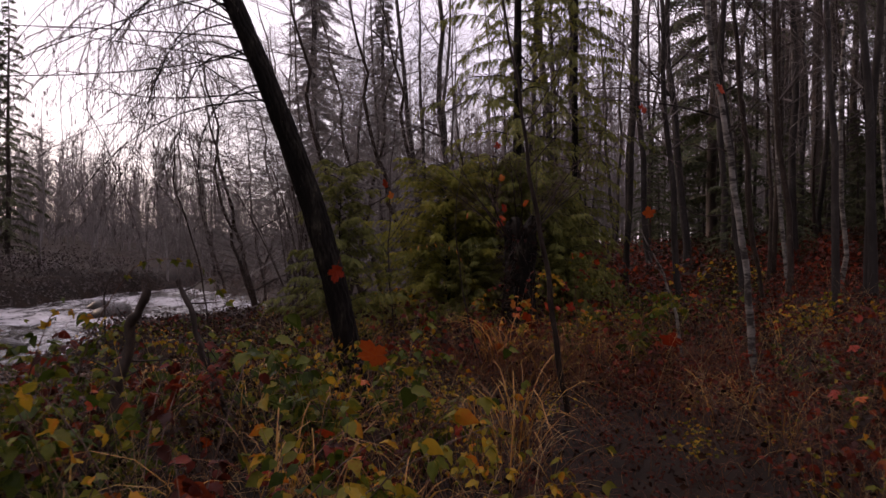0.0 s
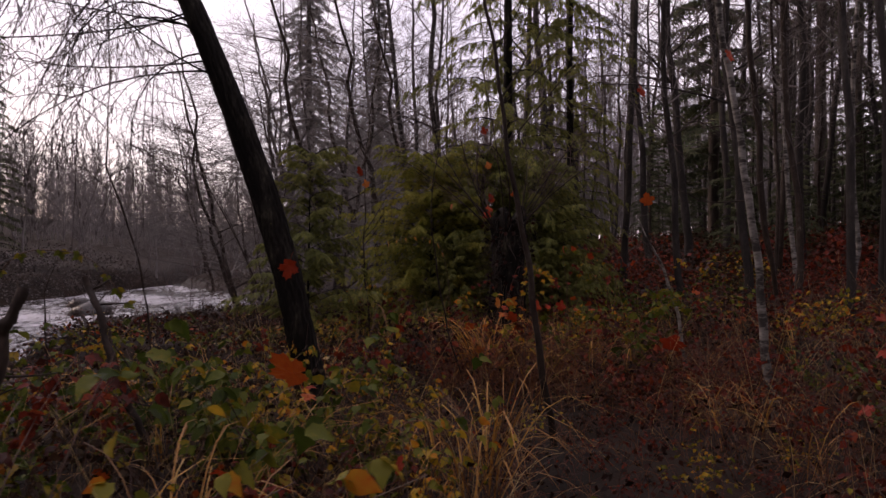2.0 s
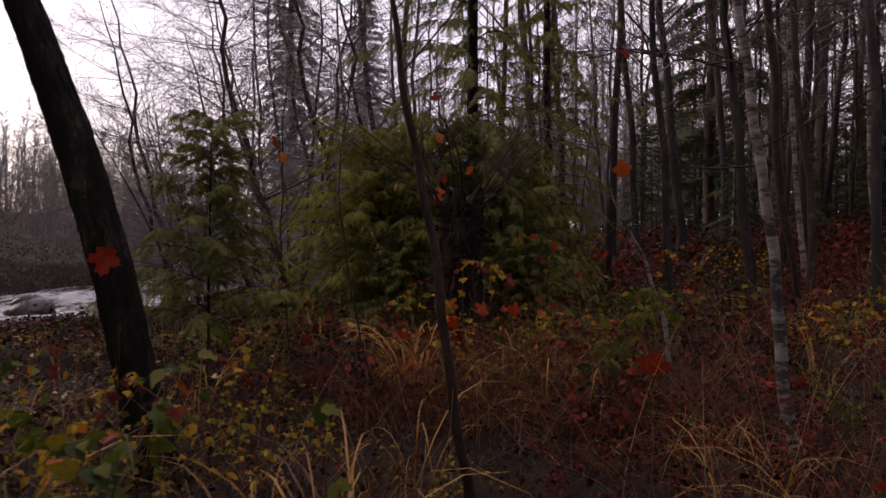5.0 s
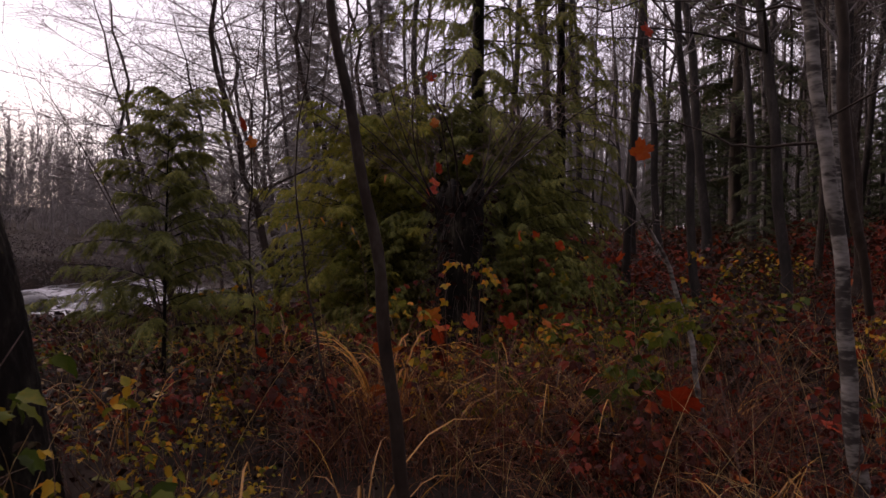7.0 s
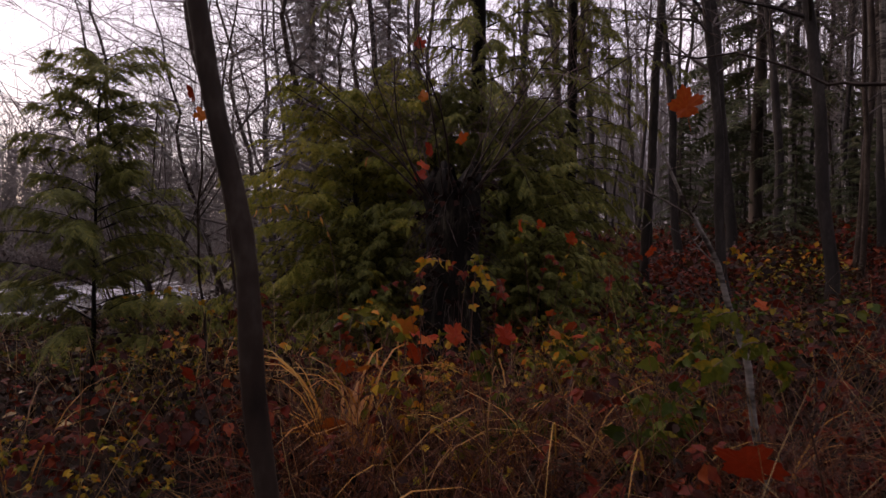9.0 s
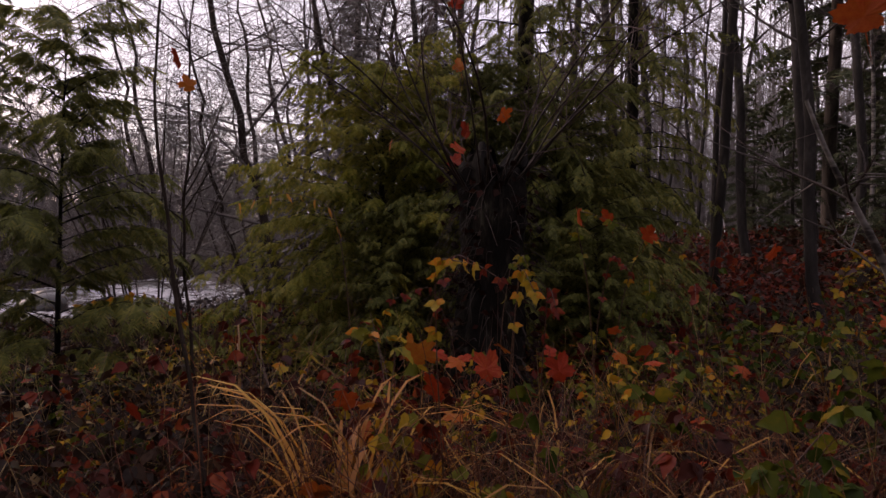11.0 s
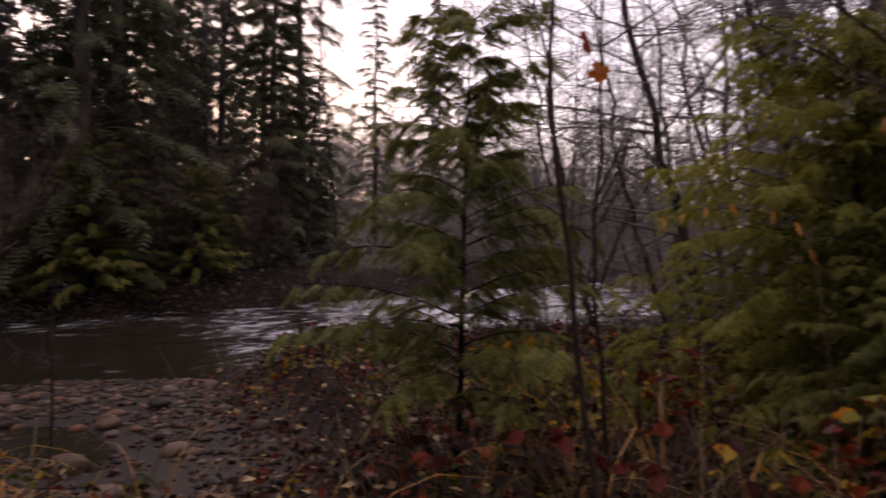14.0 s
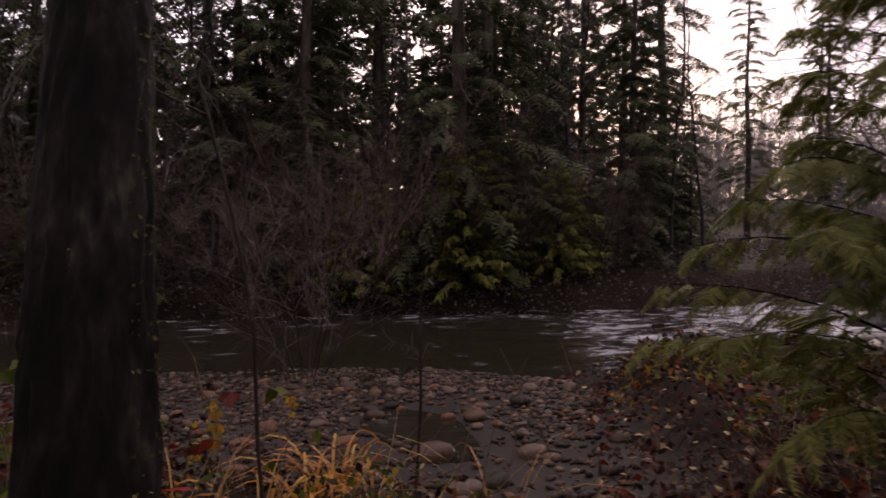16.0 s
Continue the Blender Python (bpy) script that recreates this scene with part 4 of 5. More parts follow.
# The ring's back part is unseen, added to keep sky light out.
def far_woods(bare):
    """The woods all round, past where single trees can be told apart: bare crowns ahead, firs elsewhere."""
    rg = np.random.default_rng(77 + bare)
    n = 1500
    a = rg.uniform(radians(300), radians(396), n) if bare else rg.uniform(radians(36), radians(300), n)
    side = (a > radians(222)) & (a < radians(318))
    d = np.where(side & (not bare), 30, 46) + (60 if bare else 70) * rg.random(n) ** 1.3
    x, y = d * np.sin(a), 8 + d * np.cos(a)
    ok = (x < np.interp(y, Y_PLAN, FAR) - 3) | (x > np.interp(y, Y_PLAN, BANK) + 3)
    x, y, a, side = x[ok], y[ok], a[ok], side[ok]
    n = len(x)
    h = np.where(bare, np.where(a > radians(349), 17, 8.5), np.where(side, 14, 19)) * rg.uniform(0.6, 1.1, n)
    g = Geo()
    z0 = ground_z(x, y)
    foot = np.stack([x, y, z0], 1)
    tip = foot + np.stack([rg.normal(0, 0.7, n), rg.normal(0, 0.7, n), h], 1)
    g.tubes(np.stack([foot, (foot + tip) / 2, tip], 1), np.stack([h * 0.006, h * 0.004, h * 0.001], 1), 4)
    per = 64 if bare else 90
    t = rg.uniform(0.04, 1.0, (n, per))
    at = (foot[:, None] + (tip - foot)[:, None] * t[..., None]).reshape(-1, 3)
    az = rg.uniform(0, 2 * np.pi, n * per)
    if bare:
        way = np.stack([np.cos(az), np.sin(az), rg.uniform(0.3, 1.6, n * per)], 1)
        ln = (0.24 * h[:, None] * (1.15 - t) ** 0.6 * rg.uniform(0.4, 1.1, (n, per))).ravel()
        p = shoots(at, way, ln, 3, 0.0, rg, 0.25)
        g.tubes(p, np.broadcast_to((0.026, 0.016, 0.006), p.shape[:2]), 3)
        return g
    way = np.stack([np.cos(az), np.sin(az), rg.uniform(-0.7, 0.3, n * per)], 1)
    size = (0.12 * h[:, None] * (1.08 - t) ** 0.7 * rg.uniform(0.5, 1.1, (n, per))).ravel()
    up = np.array((0, 0, 1.0)) + rg.normal(0, 0.5, (n * per, 3))
    g.stamp(FROND_T, FROND_TF, basis(way, up), at, size)
    return g


# Both rings carry the mist in their grey colour.
tagged(part("far_woods", far_woods(0), MISTFIR), "fir woods beyond the river and all round, mist put into their grey", "woods", kind="stuff")
tagged(part("far_woods", far_woods(1), MISTWOOD), "bare alder woods with mist put into their grey", "woods", kind="stuff")
# ---- undergrowth ----
ROUTE = np.array([(0, 0), (0.05, 0.6), (0.4, 1.0), (0.4, 1.7), (0.75, 2.2), (1.25, 3.5), (1.4, 4.4), (1.45, 5.7), (1.4, 6.4), (1.0, 6.7), (0.45, 7.05)])


def off_route(x, y):
    p = np.array((x, y), float)
    a, b = ROUTE[:-1], ROUTE[1:]
    t = np.clip(((p - a) * (b - a)).sum(1) / ((b - a) ** 2).sum(1), 0, 1)
    return np.sqrt((((a + (b - a) * t[:, None]) - p) ** 2).sum(1)).min()


def growth(x, y):
    """How high the brambles stand."""
    h = 0.70 + 0.10 * math.sin(x * 1.7 + 1) * math.cos(y * 1.3)
    h += 0.30 * math.exp(-((x - 1.7) ** 2 / 1.4 + (y - 9.6) ** 2 / 1.2))
    h -= 0.30 * math.exp(-((x - 2.2) ** 2 / 1.2 + (y - 6.6) ** 2 / 2.5))
    h *= 1 - 0.3 * float(smooth(np.array(x), 4, 9))
    h *= 1 - 0.55 * float(smooth(np.array(y), 6.6, 7.4) * smooth(np.array(-x), 0.5, 1.3))
    h *= 1 - 0.3 * float(smooth(np.array(y), 8.5, 10.5) * smooth(np.array(-x), 0.6, 1.8))
    d = off_route(x, y)
    return h * (0.46 + 0.54 * min(1.0, d / 1.7))


def bramble(name, seed, leaf, canes=9, groups=17, size=0.085, spots=9, single=3, tv=LEAFLET, tf=LEAFLET_F):
    """Bush one unit high > cane parts, leaf parts, foliage."""
    rng = np.random.default_rng(seed)
    root = new(name)
    a = rng.uniform(0, 6.28, canes)
    base = np.stack([np.cos(a) * 0.2, np.sin(a) * 0.2, np.full(canes, -0.1)], 1) * rng.uniform(0, 1.5, (canes, 1))
    way = np.stack([np.cos(a) * rng.uniform(0.25, 0.9, canes), np.sin(a) * rng.uniform(0.25, 0.9, canes), np.ones(canes)], 1)
    ln = rng.uniform(0.9, 1.75, canes)
    p = shoots(base, way, ln, 8, 0.28, rng, 0.2)
    for i in range(canes):
        if i < single:
            part("cane", Geo().tubes(p[i], np.linspace(0.006, 0.002, 8), 4), CANE, root)
    g = Geo().tubes(p[single:], np.broadcast_to(np.linspace(0.006, 0.002, 8), p[single:].shape[:2]), 3)
    part("canes", g, CANE, root)
    q, ql = twigs_on(p, ln, groups, 0.14, 0.1, rng, 3)
    loc, d0 = q[:, -1], q[:, -1] - q[:, -2]
    k = len(loc)
    fol = Geo()
    tri = None
    for turn in (0, 62, -62):
        d = d0 / np.linalg.norm(d0, axis=1, keepdims=True)
        d = d * (1, 1, 0.5) + (0, 0, -0.6)
        c, s = math.cos(radians(turn)), math.sin(radians(turn))
        d = np.stack([d[:, 0] * c - d[:, 1] * s, d[:, 0] * s + d[:, 1] * c, d[:, 2] + rng.normal(0, 0.25, k)], 1)
        up = np.array((0, 0, 1.0)) + rng.normal(0, 0.8, (k, 3))
        rot, sz = basis(d, up), size * rng.uniform(0.6, 1.25, k)
        fol.stamp(tv, tf, rot[spots:], loc[spots:], sz[spots:])
        if turn == 0:
            tri = [(rot[i], loc[i], sz[i]) for i in range(spots)]
    part("foliage", fol, leaf, root)
    for rot, at, sz in tri:
        m = Matrix([[*rot[r], at[r]] for r in range(3)] + [[0, 0, 0, 1]]) @ Matrix.Scale(sz * 0.8, 4)
        part("leaf", TRIFOIL[leaf.name], leaf, root, at=m)
    return root


def trifoil(leaf):
    g = Geo()
    for turn in (0, 65, -65):
        c, s = math.cos(radians(turn)), math.sin(radians(turn))
        g.stamp(LEAFLET, LEAFLET_F, np.array([[(c, s, 0), (-s, c, 0), (0, 0, 1)]], float), np.array([(0, 0, 0.0)]), np.array([1.0 if turn == 0 else 0.85]))
    return g.mesh("leaf", leaf)


TRIFOIL = {m.name: trifoil(m) for m in (LEAF_GREEN, LEAF_YELLOW, LEAF_RED, LEAF_BROWN)}
BUSH = {}
for i, (key, leaf, text) in enumerate([("green", LEAF_GREEN, "green bramble bush with wet trifoliate leaves"), ("yellow", LEAF_YELLOW, "yellowing bramble bush with some orange leaves"), ("red", LEAF_RED, "dark red autumn bramble bush with withered leaves"), ("brown", LEAF_BROWN, "withered brown bramble tangle with few green leaves")]):
    big_leaf = {"green": 0.108, "yellow": 0.085, "red": 0.09, "brown": 0.08}[key]
    BUSH[key] = [tagged(bramble("bramble_bush", 80 + 3 * i + j, leaf, size=big_leaf, spots=(10, 10, 0)[j], single=(3, 3, 1)[j], groups=(9, 9, 11)[j], tv=LEAFLET if j < 2 else SMALL, tf=LEAFLET_F if j < 2 else SMALL_F), text, "bush", key + " brambles") for j in range(3)]
seen_bush = set()


def bush_at(key, x, y, h, turn):
    proto = BUSH[key][int(turn) % 2 if y < 9.6 and -3 < x < 3.2 else 2]
    m = place(x, y, turn, h)
    if proto in seen_bush:
        copy_at(proto, m)
    else:
        proto.matrix_basis = m
        seen_bush.add(proto)


CLEAR = [(0.74, 8.35), (0.7, 8.0), (0.78, 7.6), (-0.95, 3.1), (-0.62, 3.25), (0.55, 4.9), (0.6, 5.4), (1.5, 8.4), (-3.2, 7.7), (-2.9, 7.5), (1.12, 6.0), (0.4, 4.7)]
rng = np.random.default_rng(9)
spots = []
for gx in np.arange(-6.5, 12.0, 0.52):
    for gy in np.arange(1.0, 17.0, 0.52):
        x, y = gx + rng.uniform(-0.28, 0.28), gy + rng.uniform(-0.28, 0.28)
        if x > 0.72 * y + 1.2 or x < -0.72 * y - 1.9 or x < np.interp(y, Y_PLAN, BANK) + 0.1:
            continue
        if y > 10.5 and rng.random() < 0.5 or (y > 8 and x > 4 and rng.random() < 0.4):
            continue
        if (x + 0.95) ** 2 + (y - 6.83) ** 2 < 0.12:
            continue
        if rng.random() < 0.2 or any((x - a) ** 2 + (y - b + 0.15) ** 2 < 0.12 for a, b in CLEAR):
            continue
        spots.append((x, y))
later = []
for x, y in spots:
    green = 0.42 * (1 - smooth(np.array(x), -1.2, 0.6)) * (1 - 0.85 * smooth(np.array(y), 4.8, 7)) + 0.06
    yellow = (0.6 if y < 6.3 else 0.08) * math.exp(-((x + 0.2) ** 2 / 1.6)) + 0.07 + 0.15 * (abs(x - 1.5) < 1 and y > 8.8) + 0.4 * (5.8 < y < 10 and -2.2 < x < 1.2)
    red = 0.12 + 0.45 * float(smooth(np.array(x), -0.2, 1.6)) + (0.35 if 6.5 < y < 9.2 else 0.0)
    w = np.array([float(green), yellow, red, 0.22 + (0.25 if y > 6.2 and x < 0.4 else 0.0)])
    key = ("green", "yellow", "red", "brown")[rng.choice(4, p=w / w.sum())]
    h, turn = min(0.95, growth(x, y) * (0.55 + 0.8 * rng.random() ** 1.3)), rng.uniform(0, 360)
    if off_route(x, y) < 0.75:
        h, key = rng.uniform(0.2, 0.34), ("red", "brown", "red", "yellow")[int(turn) % 4]
    if y > 11 or x > 4.6 + 0.15 * y:
        later.append((key, x, y, h))
    else:
        bush_at(key, x, y, h, turn)


def bramble_mass(rows, each, leaf_size):
    """Leaves of the farther brambles, heaped over low domes."""
    g = Geo()
    for x, y, h in rows:
        a, r = rng.uniform(0, 6.28, each), 0.85 * np.sqrt(rng.random(each))
        px, py = x + r * np.cos(a), y + r * np.sin(a)
        pz = ground_z(px, py) + h * 1.05 * (1 - 0.7 * r * r) * rng.uniform(0.35, 1.0, each)
        d = np.stack([np.cos(a), np.sin(a), rng.normal(-0.2, 0.5, each)], 1) + rng.normal(0, 0.5, (each, 3))
        up = np.array((0, 0, 1.0)) + rng.normal(0, 0.5, (each, 3))
        g.stamp(SMALL, SMALL_F, basis(d, up), np.stack([px, py, pz], 1), leaf_size * rng.uniform(0.6, 1.3, each))
    return g


for key, leaf in (("green", LEAF_GREEN), ("yellow", LEAF_YELLOW), ("red", LEAF_RED), ("brown", LEAF_BROWN)):
    rows = [r[1:] for r in later if r[0] == key]
    if rows:
        tagged(part("brambles", bramble_mass(rows, 200, 0.09), leaf), "distant " + key + " autumn brambles under bare trees", "brambles", kind="stuff")
rows = []
for y in np.arange(-4, 36, 0.7):
    for k in range(3):
        xx = float(np.interp(y, Y_PLAN, FAR)) - 0.2 - 1.5 * k + rng.uniform(-0.4, 0.4)
        rows.append((xx, y + rng.uniform(-0.3, 0.3), rng.uniform(0.7, 1.5)))
for y in np.arange(12.5, 36, 0.6):
    xx = float(np.interp(y, Y_PLAN, BANK)) + 0.4 + rng.uniform(-0.3, 0.5)
    rows.append((xx, y, rng.uniform(0.15, 0.4)))
low = []
for y in np.arange(8.3, 12.6, 0.22):
    for k in range(3):
        low.append((float(np.interp(y, Y_PLAN, BANK)) + 0.35 * k - 0.25 + rng.uniform(-0.15, 0.15), y, rng.uniform(0.2, 0.5)))
for leaf, text, each in ((LEAF_BROWN, "withered brown bramble leaves trailing over the gravel edge", 26), (LEAF_RED, "red bramble leaves trailing over the gravel edge", 16), (STRAW, "pale dead leaves trailing over the gravel edge", 5)):
    tagged(part("bank_brambles", bramble_mass(low, each, 0.075), leaf), text, "brambles", kind="stuff")
tagged(part("bank_scrub", bramble_mass(rows, 130, 0.10), TWIG), "withered brown scrub hanging over the river banks", "scrub", kind="stuff")

for leaf, key in ((LEAF_BROWN, "brown"), (LEAF_RED, "red")):
    rows = [(x, y, rng.uniform(0.4, 1.0)) for x, y in zip(rng.uniform(1.0, 17, 170), rng.uniform(15, 32, 170)) if x > 0.06 * y]
    tagged(part("thicket", bramble_mass(rows, 100, 0.15), leaf), "dark " + key + " thicket between the tree trunks", "thicket", kind="stuff")


def leaf_litter():
    """Dead leaves on and just over the soil."""
    k = 46000
    x, y = rng.uniform(-6, 12, k), rng.uniform(0.3, 18, k)
    keep = (np.abs(x) < 0.75 * y + 2.0) & (x > np.interp(y, Y_PLAN, BANK) - 0.3)
    x, y = x[keep], y[keep]
    k = len(x)
    z = ground_z(x, y) + rng.uniform(0, 1, k) ** 1.6 * (0.08 + 0.38 * np.clip(np.abs(wav(x, y, 1.3)) + 0.3, 0, 1))
    d = rng.normal(0, 1, (k, 3)) * (1, 1, 0.5)
    up = np.array((0, 0, 1.0)) + rng.normal(0, 0.6, (k, 3))
    return Geo().stamp(SMALL, SMALL_F, basis(d, up), np.stack([x, y, z], 1), rng.uniform(0.025, 0.07, k))


tagged(part("leaf_litter", leaf_litter(), LITTER), "dark red and brown dead leaves over wet soil", "leaves", kind="stuff")


def dead_stems(k, xr, yr, lo, hi, thick, droop=0.25, away=0.6):
    x, y = rng.uniform(*xr, k), rng.uniform(*yr, k)
    keep = (np.abs(x) < 0.75 * y + 1) & (x > np.interp(y, Y_PLAN, BANK) + 0.2) & np.array([off_route(a, b) >= away for a, b in zip(x, y)])
    x, y = x[keep], y[keep]
    k = len(x)
    way = np.stack([rng.normal(0, 0.4, k), rng.normal(0, 0.4, k), np.ones(k)], 1)
    p = shoots(np.stack([x, y, ground_z(x, y) - 0.05], 1), way, rng.uniform(lo, hi, k), 6, droop, rng, 0.4)
    return Geo().tubes(p, np.broadcast_to(np.linspace(thick, thick * 0.4, 6), p.shape[:2]), 3)


tagged(part("dead_stems", dead_stems(4600, (-4, 9), (1.2, 14), 0.35, 1.15, 0.003), CANE), "thin dead weed stems among brambles", "stems", kind="stuff")
tagged(part("dry_stalks", dead_stems(2600, (-3, 7), (1.2, 12), 0.35, 1.1, 0.0026), STRAW), "thin straw-coloured dry stalks among brambles", "stems", kind="stuff")
tagged(part("low_stalks", dead_stems(2600, (-1.0, 4.0), (1.6, 7.6), 0.15, 0.42, 0.0026, 0.4, 0.0), RUST), "short rust-red stalks over dead leaves", "stems", kind="stuff")
tagged(part("rust_stalks", dead_stems(2600, (0.2, 3.4), (7.6, 9.4), 0.5, 1.25, 0.0032, 0.5), RUST), "rust-red bent dry stalks massed among brambles", "stems", kind="stuff")
tagged(part("rust_stalks", dead_stems(1700, (-0.4, 4.5), (2.4, 7.4), 0.4, 0.95, 0.0028, 0.5), RUST), "rust-red bent dry stalks among low brambles", "stems", kind="stuff")


def grass_tuft(seed, blades, h, mat, width=0.006, bend=0.6, spread=0.45):
    rg = np.random.default_rng(seed)
    a = rg.uniform(0, 6.28, blades)
    ln = h * rg.uniform(0.6, 1.2, blades)
    way = np.stack([np.cos(a) * spread, np.sin(a) * spread, np.ones(blades)], 1)
    p = shoots(np.stack([np.cos(a), np.sin(a), np.zeros(blades)], 1) * rg.uniform(0, 0.12, (blades, 1)), way, ln, 8, 0.0, rg, 0.1)
    t = np.linspace(0, 1, 8)[None, :]
    out = np.stack([np.cos(a), np.sin(a), np.zeros(blades)], 1)
    p = p + out[:, None] * (ln[:, None] * bend * t ** 3)[:, :, None] - np.array((0, 0, 1.0)) * (ln[:, None] * bend * 1.1 * t ** 4)[:, :, None]
    side = unit(np.cross(out, (0, 0, 1.0)) + rg.normal(0, 0.3, (blades, 3)))[:, None]
    w = (width * np.array([0.6, 0.9, 1, 1, 0.95, 0.8, 0.5, 0.05]))[None, :, None] * rg.uniform(0.6, 1.3, (blades, 1, 1))
    v = np.stack([p - side * w, p + side * w], 2).reshape(-1, 3)
    f = []
    for i in range(7):
        f += [(2 * i, 2 * i + 1, 2 * i + 3), (2 * i, 2 * i + 3, 2 * i + 2)]
    f = np.array(f)[None] + (np.arange(blades) * 16)[:, None, None]
    root = new("grass_tuft")
    part("blades", Geo().add(v, f), mat, root)
    return root


TUFTS = [grass_tuft(90, 12, 0.92, GRASS, 0.0040, 0.5), grass_tuft(91, 10, 0.92, GRASS, 0.0045, 0.65, 0.3), grass_tuft(92, 9, 0.8, GRASS, 0.0040, 0.5), grass_tuft(93, 14, 1.0, GOLD, 0.011, 0.42, 0.2), grass_tuft(94, 11, 0.55, GOLD, 0.016, 0.75, 0.35)]
done = set()


def tuft_at(i, x, y, turn, s, lift=0.0):
    m = place(x, y, turn, s, sink=-lift)
    if i in done:
        ob = copy_at(TUFTS[i], m)
    else:
        ob = TUFTS[i]
        ob.matrix_basis = m
        done.add(i)
    tagged(ob, "broad orange-gold withered grass blades on the bank" if i > 2 else "tuft of dry straw-coloured grass among brambles", "grass", "grass tufts")


for x, y, i, s in [(-0.95, 3.1, 1, 1.15), (-0.62, 3.25, 1, 1.05), (-0.25, 3.6, 2, 1.1), (-0.9, 3.9, 0, 1.0), (0.55, 4.9, 0, 1.2), (0.6, 5.4, 1, 1.1), (0.25, 5.1, 0, 1.0), (0.8, 6.6, 0, 1.1), (0.76, 8.3, 3, 1.05), (0.95, 8.5, 1, 1.2), (0.6, 8.6, 0, 1.1), (1.5, 8.4, 0, 1.2), (1.9, 8.3, 1, 1.2), (2.3, 8.0, 0, 1.1), (1.2, 8.1, 2, 1.3),
                   (-3.25, 7.72, 4, 1.0), (-3.05, 7.55, 4, 0.9), (-3.4, 7.85, 4, 0.85), (-2.85, 7.3, 4, 0.9), (-2.95, 7.9, 4, 0.8), (-2.6, 6.95, 4, 0.8), (0.55, 5.15, 1, 1.0), (0.4, 4.7, 0, 0.9), (0.68, 8.6, 3, 0.95), (0.86, 8.7, 3, 0.9), (-0.4, 10.1, 1, 1.3), (0.9, 9.6, 0, 1.2)]:
    tuft_at(i, x, y, (x * 91 + y * 57) % 360, s)
for _ in range(46):
    x, y = rng.uniform(-2.5, 5), rng.uniform(2.6, 11)
    if off_route(x, y) > 0.8 and abs(x) < 0.7 * y + 0.6 and x > np.interp(y, Y_PLAN, BANK) + 0.2:
        tuft_at(int(rng.integers(0, 3)), x, y, rng.uniform(0, 360), rng.uniform(0.7, 1.2))

# ---- fallen maple leaves ----
MAPLE_ME = Geo().add(MAPLE_V, MAPLE_F).mesh("maple_leaf", MAPLE, smooth=False)


def maple(x, y, z, size, turn=(0, 0, 0), label="red-orange maple leaf caught on brambles"):
    ob = new("maple_leaf", MAPLE_ME)
    ob.matrix_basis = pose(x, y, z, *turn) @ Matrix.Scale(size, 4)
    return tagged(ob, label, "leaf", "maple leaves")


maple(-1.03, 6.60, 1.36, 0.175, (-82, 12, 35), "red maple leaf stuck to the leaning alder trunk")
maple(-0.33, 3.75, 0.84, 0.19, (60, 20, 150))
maple(2.36, 7.05, 0.47, 0.22, (55, -15, 165))
maple(2.36, 7.65, 1.84, 0.14, (80, 10, 160), "red maple leaf hanging on a thin birch twig")
maple(2.66, 6.45, 3.0, 0.12, (70, 40, 20), "orange maple leaf hanging on a birch")
maple(3.6, 12.0, 3.9, 0.22, (80, 0, 40), "orange maple leaf caught in a bare tree")
maple(-0.83, 10.05, 2.40, 0.14, (75, 10, 130), "orange leaf hanging on a thin sapling")
maple(-0.76, 10.05, 2.24, 0.12, (95, -20, 40), "yellow-green leaf hanging on a thin sapling")
for x, y, z, s in [(0.93, 11.2, 3.15, 0.13), (0.98, 11.0, 2.6, 0.12), (1.05, 11.1, 2.1, 0.15), (0.9, 11.0, 1.85, 0.14), (1.35, 10.9, 2.2, 0.14), (0.4, 11.1, 2.0, 0.11), (1.0, 10.9, 1.95, 0.14), (1.75, 9.0, 1.36, 0.10), (1.9, 9.1, 1.36, 0.09), (2.05, 9.0, 1.28, 0.10), (2.4, 8.4, 1.22, 0.08), (1.0, 8.5, 0.75, 0.15), (1.3, 8.4, 0.72, 0.14), (0.95, 8.9, 0.7, 0.13), (1.6, 8.5, 0.7, 0.13)]:
    maple(x, y, z, s, (rng.uniform(40, 110), rng.uniform(-40, 40), rng.uniform(0, 360)))
for _ in range(150):
    x, y = rng.uniform(-2.5, 6.5), rng.uniform(2.4, 12)
    if off_route(x, y) > 1.15 and abs(x) < 0.7 * y + 0.5 and x > np.interp(y, Y_PLAN, BANK) + 0.2:
        maple(x, y, float(ground_z(x, y)) + growth(x, y) * rng.uniform(0.25, 0.95), rng.uniform(0.08, 0.15), (rng.uniform(-40, 80), rng.uniform(-40, 40), rng.uniform(0, 360)))


